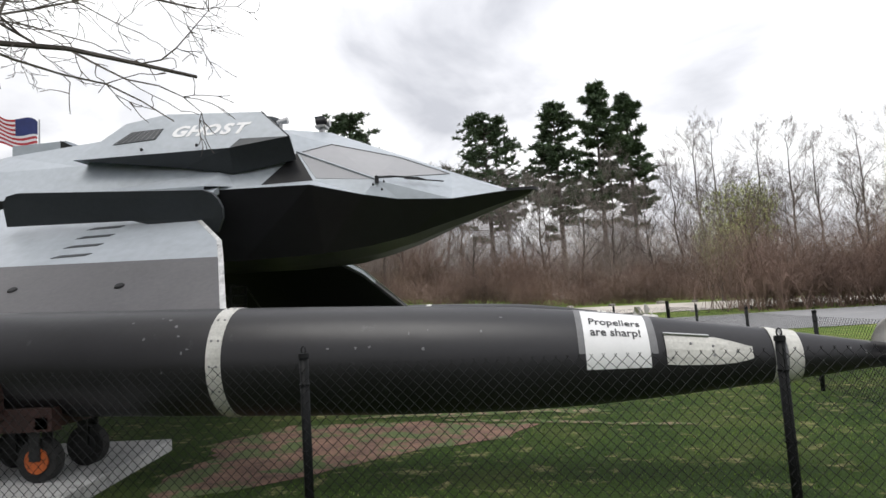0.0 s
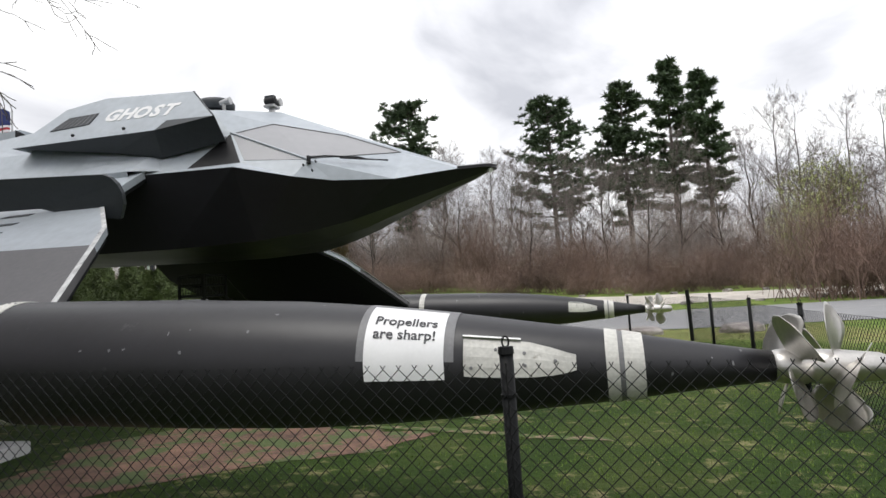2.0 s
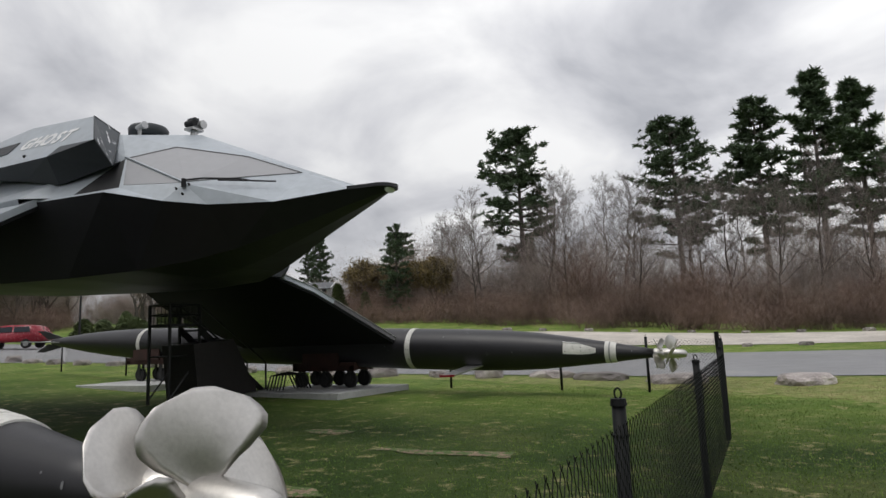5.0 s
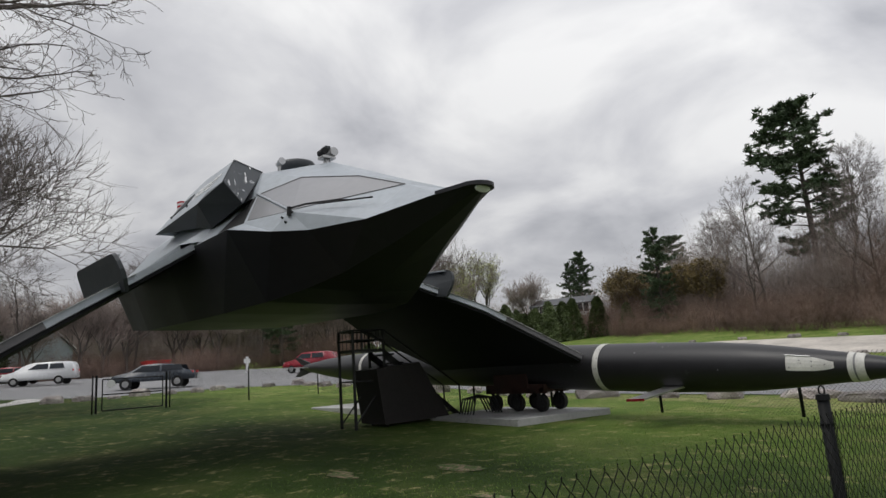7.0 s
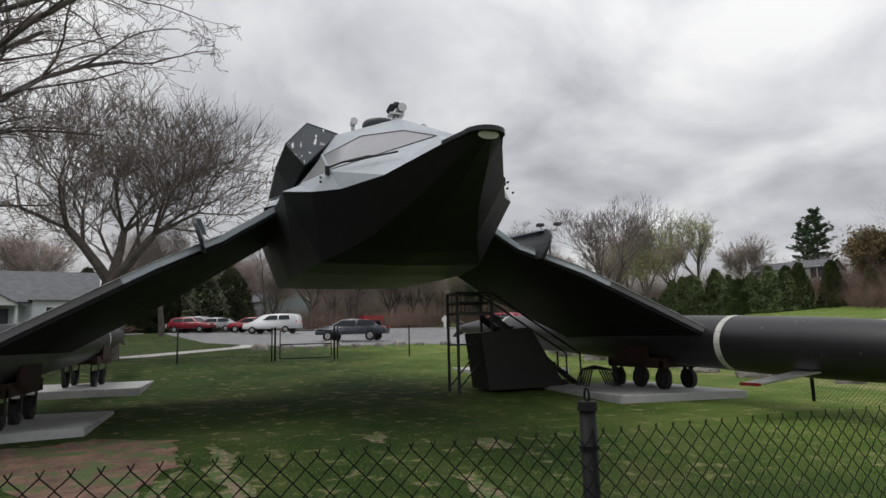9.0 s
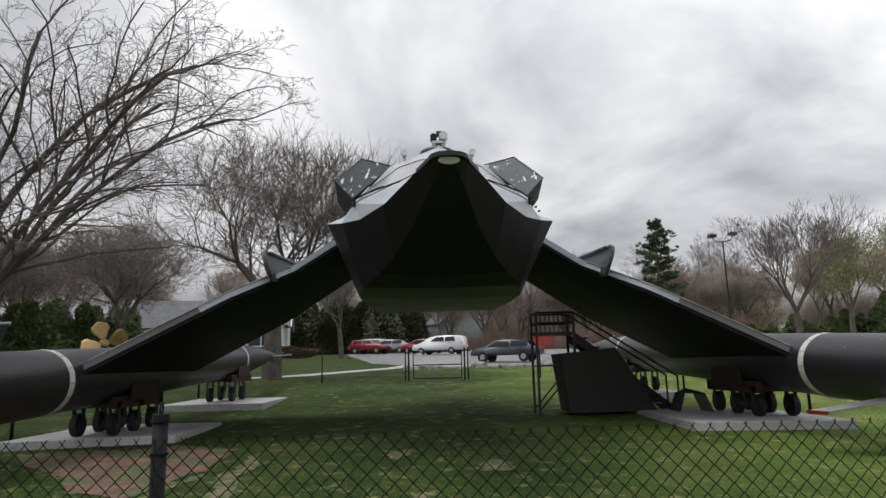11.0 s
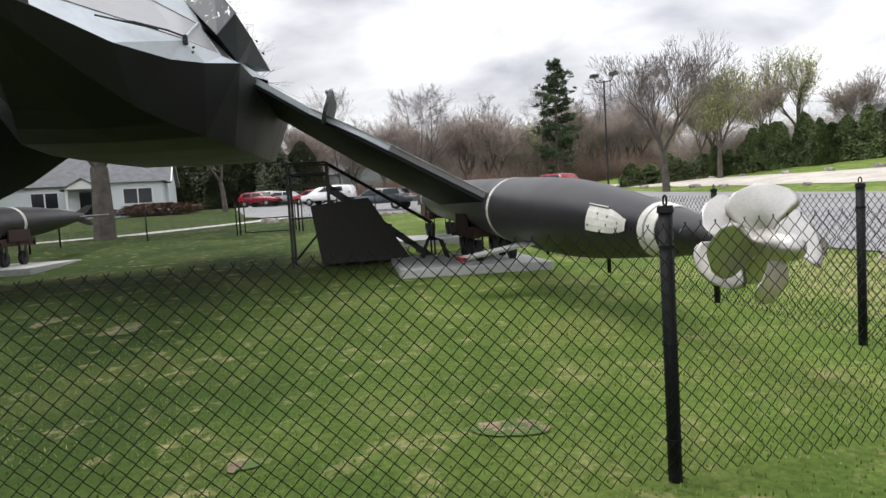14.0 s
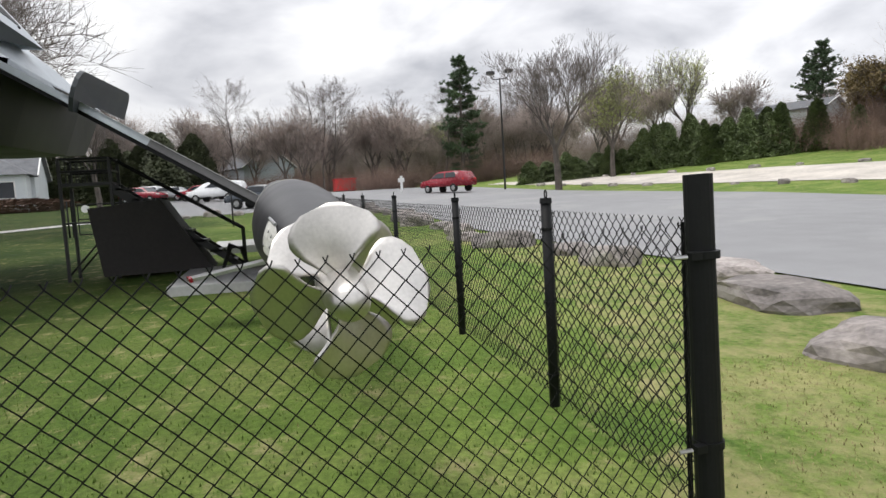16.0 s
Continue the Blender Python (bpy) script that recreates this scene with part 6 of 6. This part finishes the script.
# ---- houses ----
def cottage(x, y, turn, w, d, h, roof_h, siding, label, porch=False, wins=()):
    t = thing("house", (0, 0, 0), label, "house", "houses round the car park")
    Geo().box((-w / 2, -d / 2, -0.6), (w / 2, d / 2, h)).make("wall", siding, t)
    o = 0.35
    g = Geo()
    for s in (-1, 1):
        g.plate([(-w / 2 - o, s * (d / 2 + o), h - 0.12), (w / 2 + o, s * (d / 2 + o), h - 0.12), (w / 2 + o, 0, h + roof_h), (-w / 2 - o, 0, h + roof_h)], (0, s * roof_h, d / 2), 0.14)
    g.make("roof", M_ROOF, t)
    for s in (-1, 1):
        Geo().plate([(s * w / 2, -d / 2, h), (s * w / 2, d / 2, h), (s * w / 2, 0, h + roof_h - 0.15)], (s, 0, 0), 0.15).make("gable", siding, t)
        Geo().tube((s * (w / 2 + o), -d / 2 - o, h - 0.1), (s * (w / 2 + o), 0, h + roof_h + 0.02), 0.08, n=4).tube((s * (w / 2 + o), d / 2 + o, h - 0.1), (s * (w / 2 + o), 0, h + roof_h + 0.02), 0.08, n=4).make("bargeboard", M_TRIM, t)
    for face, u, z, ww, hh in wins:
        if face == "f":
            lo, hi, n = (u - ww / 2, -d / 2 - 0.05, z), (u + ww / 2, -d / 2 + 0.02, z + hh), (0, 1)
        else:
            lo, hi = (w / 2 - 0.02, u - ww / 2, z), (w / 2 + 0.05, u + ww / 2, z + hh)
        fr = Geo().box(lo, hi).make("window", M_TRIM, t)
        for k in range(2):
            if face == "f":
                a = (u - ww / 2 + 0.07 + k * ww / 2, -d / 2 - 0.065, z + 0.08); b = (u - 0.05 + k * ww / 2, -d / 2 - 0.045, z + hh - 0.08)
            else:
                a = (w / 2 + 0.045, u - ww / 2 + 0.07 + k * ww / 2, z + 0.08); b = (w / 2 + 0.065, u - 0.05 + k * ww / 2, z + hh - 0.08)
            Geo().box(a, b).make("pane", M_GLASSD, fr)
    if porch:
        u, f = 0.6, -d / 2
        Geo().box((u - 0.6, f - 0.06, 0), (u + 0.6, f + 0.02, 2.3)).make("door", M_GLASSD, t)
        for x2 in (u - 1.3, u + 1.3):
            Geo().box((x2 - 0.1, f - 1.6, -0.5), (x2 + 0.1, f - 1.4, 2.5)).make("porch_post", M_TRIM, t)
            Geo().box((x2 - 0.35, f - 1.62, -0.5), (x2 + 0.35, f - 1.38, 0.8)).make("porch_rail", M_TRIM, t)
        g = Geo()
        for s in (-1, 1):
            g.plate([(u + s * 1.8, f + 0.3, 2.45), (u + s * 1.8, f - 1.9, 2.45), (u, f - 1.9, 3.5), (u, f + 0.3, 3.5)], (s * 1.0, 0, 1.6), 0.1)
        g.make("porch_roof", M_ROOF, t)
        Geo().plate([(u - 1.6, f - 1.75, 2.5), (u + 1.6, f - 1.75, 2.5), (u, f - 1.75, 3.4)], (0, -1, 0), 0.06).make("porch_gable", M_TRIM, t)
        # bay with its own hipped roof
        Geo().box((3.0, f - 2.2, -0.6), (7.2, f + 0.1, 3.0)).make("bay", siding, t)
        Geo().add([(2.6, f - 2.6, 2.9), (7.6, f - 2.6, 2.9), (7.6, f + 0.5, 2.9), (2.6, f + 0.5, 2.9), (5.1, f - 0.4, 4.4), (5.1, f + 1.6, 4.6)], [(0, 1, 4), (1, 2, 5, 4), (3, 0, 4, 5), (0, 3, 2, 1)]).make("bay_roof", M_ROOF, t)
        bw = Geo().box((3.9, f - 2.25, 0.9), (6.4, f - 2.18, 2.4)).make("window", M_TRIM, t)
        for x2 in (4.0, 5.2):
            Geo().box((x2, f - 2.27, 1.0), (x2 + 1.1, f - 2.24, 2.3)).make("pane", M_GLASSD, bw)
    t.matrix_basis = pose(x, y, ground_z(x, y), 0, 0, turn)
    return t


cottage(-58.5, -12.9, 100, 15.0, 8.0, 3.0, 2.9, M_SIDING, "pale blue-white cottage with a grey roof", True, (("f", -2.8, 0.9, 2.2, 1.5),))
cottage(-103.0, 12.0, 30, 12.0, 9.0, 4.2, 3.6, M_SIDING2, "grey building with a white-trimmed gable", False, (("e", 0.0, 0.9, 1.6, 1.3), ("f", -2, 0.9, 1.4, 1.3)))
cottage(-38.5, 85.0, -10, 10.0, 8.0, 4.0, 3.6, M_SIDING, "white house behind the brush", False, (("f", 0.5, 1.6, 2.0, 1.6), ("e", 0, 1.2, 1.4, 1.5)))
cottage(-51.0, 71.0, 25, 8.0, 6.0, 4.0, 1.0, M_SIDING, "white two-storey house on the rise", False, (("f", -3, 2.6, 1.5, 1.4), ("f", 3, 2.6, 1.5, 1.4)))
cottage(-18.0, 92.0, 5, 16.0, 8.0, 2.4, 1.4, mat("brown_siding", (0.13, 0.1, 0.08), 0.8), "low brown house hidden behind the brush", False, (("f", -4, 0.9, 1.8, 1.2), ("f", 5, 0.9, 1.8, 1.2)))

# Car park furniture
def lamp(x, y, h):
    z = ground_z(x, y)
    t = thing("street_lamp", (x, y, z), "tall dark lamp post with two floodlights", "street lamp")
    Geo().tube((x, y, z), (x, y, z + h), 0.09, 0.06, 10).make("pole", M_BLKSTEEL, t)
    for s in (-1, 1):
        Geo().path([(x, y, z + h - 0.1), (x + 0.35 * s, y + 0.5 * s, z + h - 0.05), (x + 0.45 * s, y + 0.65 * s, z + h + 0.35)], 0.04).make("arm", M_BLKSTEEL, t)
        Geo().box((x + 0.45 * s - 0.28, y + 0.65 * s - 0.28, z + h + 0.35), (x + 0.45 * s + 0.28, y + 0.65 * s + 0.28, z + h + 0.6)).make("floodlight", M_BLKSTEEL, t)


lamp(-43.4, 33.7, 9.2)
z = ground_z(-74, 24)
sk = thing("skip", (-74, 24, z), "red steel rubbish skip beyond the car park", "skip")
Geo().box((-75.5, 22.6, z + 0.1), (-72.8, 25.2, z + 1.5)).make("bin", M_REDM, sk)
Geo().box((-75.6, 22.5, z + 1.5), (-72.7, 25.3, z + 1.62)).make("lid", M_REDM, sk)
z = ground_z(-53.6, 27)
sg = thing("sign_post", (-53.6, 27.0, z), "white wooden sign post at the car park", "sign")
Geo().box((-53.7, 26.9, z), (-53.5, 27.1, z + 1.5)).make("post", M_TRIM, sg)
Geo().box((-53.68, 26.7, z + 0.9), (-53.55, 27.3, z + 1.3)).make("board", M_TRIM, sg)
# Low brown hedge by the cottage
hb = tagged(leafy_geo(41, 1.0, 1.0, 2500, 0.12).make("low_hedge", M_TWINE, fix=False), "low rust-brown clipped hedge by the cottage", "hedge")
hb.matrix_basis = pose(-53.0, -5.0, ground_z(-53, -5.0), 0, 0, 10) @ Matrix.Diagonal((1.3, 4.0, 1.1, 1))

# Old bronze ship's propeller and a dark rudder shown on the lawn behind the boat
M_BRONZE = mat("weathered_bronze", (0.42, 0.29, 0.13), 0.5, metal=0.6, var=0.15, scale=4, bump=0.05, stain=(0.30, 0.24, 0.13), stain_scale=3)
bx, by = -17.57, -3.53
bz = ground_z(bx, by)
bronze = thing("ship_propeller", (bx, by, bz), "tan weathered bronze ship propeller on a concrete block", "propeller")
Geo().box((bx - 0.5, by - 0.5, bz - 0.1), (bx + 0.5, by + 0.5, bz + 0.5)).make("plinth", M_CONC, bronze)
hubc = Vector((bx, by, 2.32))
Geo().tube((bx, by, bz + 0.4), hubc, 0.07, 0.07, 10).make("stand", M_BLKSTEEL, bronze)
face = Vector((0.80, 0.60, 0)).normalized()
fu, fw = Vector((-face.y, face.x, 0)), Vector((0, 0, 1))
Geo().tube(hubc - face * 0.22, hubc + face * 0.22, 0.17, 0.12, 18).make("hub", M_BRONZE, bronze)
for k in range(4):
    a0 = radians(20 + 90 * k)
    vs, fs = [], []
    for i in range(10):
        u = i / 9
        r = 0.12 + 0.74 * u
        half = radians(interp(u, [0, 0.3, 0.7, 0.9, 1.0], [22, 33, 36, 24, 3]))
        for j in range(7):
            c = (j / 6 * 2 - 1) * half
            vs.append(hubc + (fu * math.cos(a0 + c) + fw * math.sin(a0 + c)) * r + face * c * r * 0.5)
    fs = [(i * 7 + j, i * 7 + j + 1, (i + 1) * 7 + j + 1, (i + 1) * 7 + j) for i in range(9) for j in range(6)]
    back = [v - face * 0.03 for v in vs]
    rim = list(range(7)) + [i * 7 + 6 for i in range(1, 10)] + [63 + j for j in range(5, -1, -1)] + [i * 7 for i in range(8, 0, -1)]
    fs += [tuple(70 + i for i in f[::-1]) for f in fs] + [(rim[i], rim[(i + 1) % len(rim)], 70 + rim[(i + 1) % len(rim)], 70 + rim[i]) for i in range(len(rim))]
    Geo().add(vs + back, fs).make("blade", M_BRONZE, bronze, smooth=True)
rx, ry = -11.74, -5.05
rz = ground_z(rx, ry)
rudder = thing("rudder", (rx, ry, rz), "dark leaning steel rudder standing on the lawn", "rudder")
across = Vector((-0.62, 0.78, 0))
o2 = Vector((rx, ry, rz))
Geo().plate([o2 - across * 0.75, o2 + across * 0.65, o2 + across * 1.35 + Vector((0, 0, 2.45)), o2 + across * 0.75 + Vector((0, 0, 2.40))], (0.78, 0.62, 0), 0.14).make("blade", M_HULL, rudder)
Geo().tube(o2 + across * 0.60 + Vector((-0.05, -0.05, 2.38)), o2 + across * 1.42 + Vector((-0.05, -0.05, 2.46)), 0.07, 0.07, 8).make("top_edge", M_TAPE, rudder)

# Flag on a staff at the stern
fx, fy, fz = -9.45, CY + 0.3, 4.60
flag = thing("flag", (fx, fy, fz), "striped flag with a blue canton on the stern staff", "flag")
Geo().tube((fx, fy, fz), (fx, fy, 5.9), 0.02, 0.014, 8).make("flagstaff", M_CHROME, flag)


def wave(u, w):
    return Vector((fx - 0.02 - u * 0.35 + 0.05 * math.sin(u * 8), fy - 0.03 - u * 0.95, 5.85 - w * 0.60 - 0.06 * u + 0.05 * math.sin(u * 9 + w * 2)))


for k in range(13):
    vs = [wave(u, (k + e) / 13) for u in np.linspace(0, 1, 14) for e in (0, 1)]
    Geo().add(vs, [(2 * i, 2 * i + 1, 2 * i + 3, 2 * i + 2) for i in range(13)]).make("stripe", M_FRED if k % 2 == 0 else M_FWHITE, flag)
for s in (0.006, -0.006):
    vs = [wave(u, w * 7 / 13) + Vector((s, 0, 0)) for u in np.linspace(0, 0.42, 7) for w in (0, 1)]
    Geo().add(vs, [(2 * i, 2 * i + 1, 2 * i + 3, 2 * i + 2) for i in range(6)]).make("canton", M_BLUE, flag)

# ---- grass tufts near the fence ----
rg = np.random.default_rng(12)
N = 90000
gx, gy = rg.uniform(-2.5, 6.6, N), rg.uniform(2.0, 19.5, N)
keep = (gy < np.interp(gx, [-2.5, 4.4, 4.9, 6.6], [18.0, 16.4, 15.6, 14.4])) & (rg.random(N) < np.interp(gx, [-2.5, 0.5, 4.5], [0.12, 0.5, 1.0]))
gx, gy = gx[keep], gy[keep]
def tufts(gx, gy, material, label):
    vs, fs = [], []
    for x, y, h, a, l in zip(gx, gy, rg.uniform(0.010, 0.030, len(gx)), rg.uniform(0, 6.283, len(gx)), rg.uniform(0.2, 0.9, len(gx))):
        z = ground_z(x, y)
        c, s = math.cos(a), math.sin(a)
        k = len(vs)
        w = 0.006
        vs += [(x - s * w, y + c * w, z - 0.005), (x + s * w, y - c * w, z - 0.005), (x + c * h * l, y + s * h * l, z + h)]
        fs.append((k, k + 1, k + 2))
    return tagged(new("grass_tufts", raw("grass_tufts", vs, fs, material)), label, "grass", kind="stuff")


tufts(gx, gy, M_BLADE, "short green and straw-coloured grass blades")
vx = rg.uniform(2.5, 8.5, 30000)
vy = rg.uniform(14.6, 20.2, 30000)
on_verge = vy > np.interp(vx, [2.5, 3.6, 4.9, 6.6, 8.5], [17.0, 16.7, 16.0, 14.7, 13.4])
tufts(vx[on_verge], vy[on_verge], M_DRYBLADE, "thin olive and straw-coloured verge grass blades")
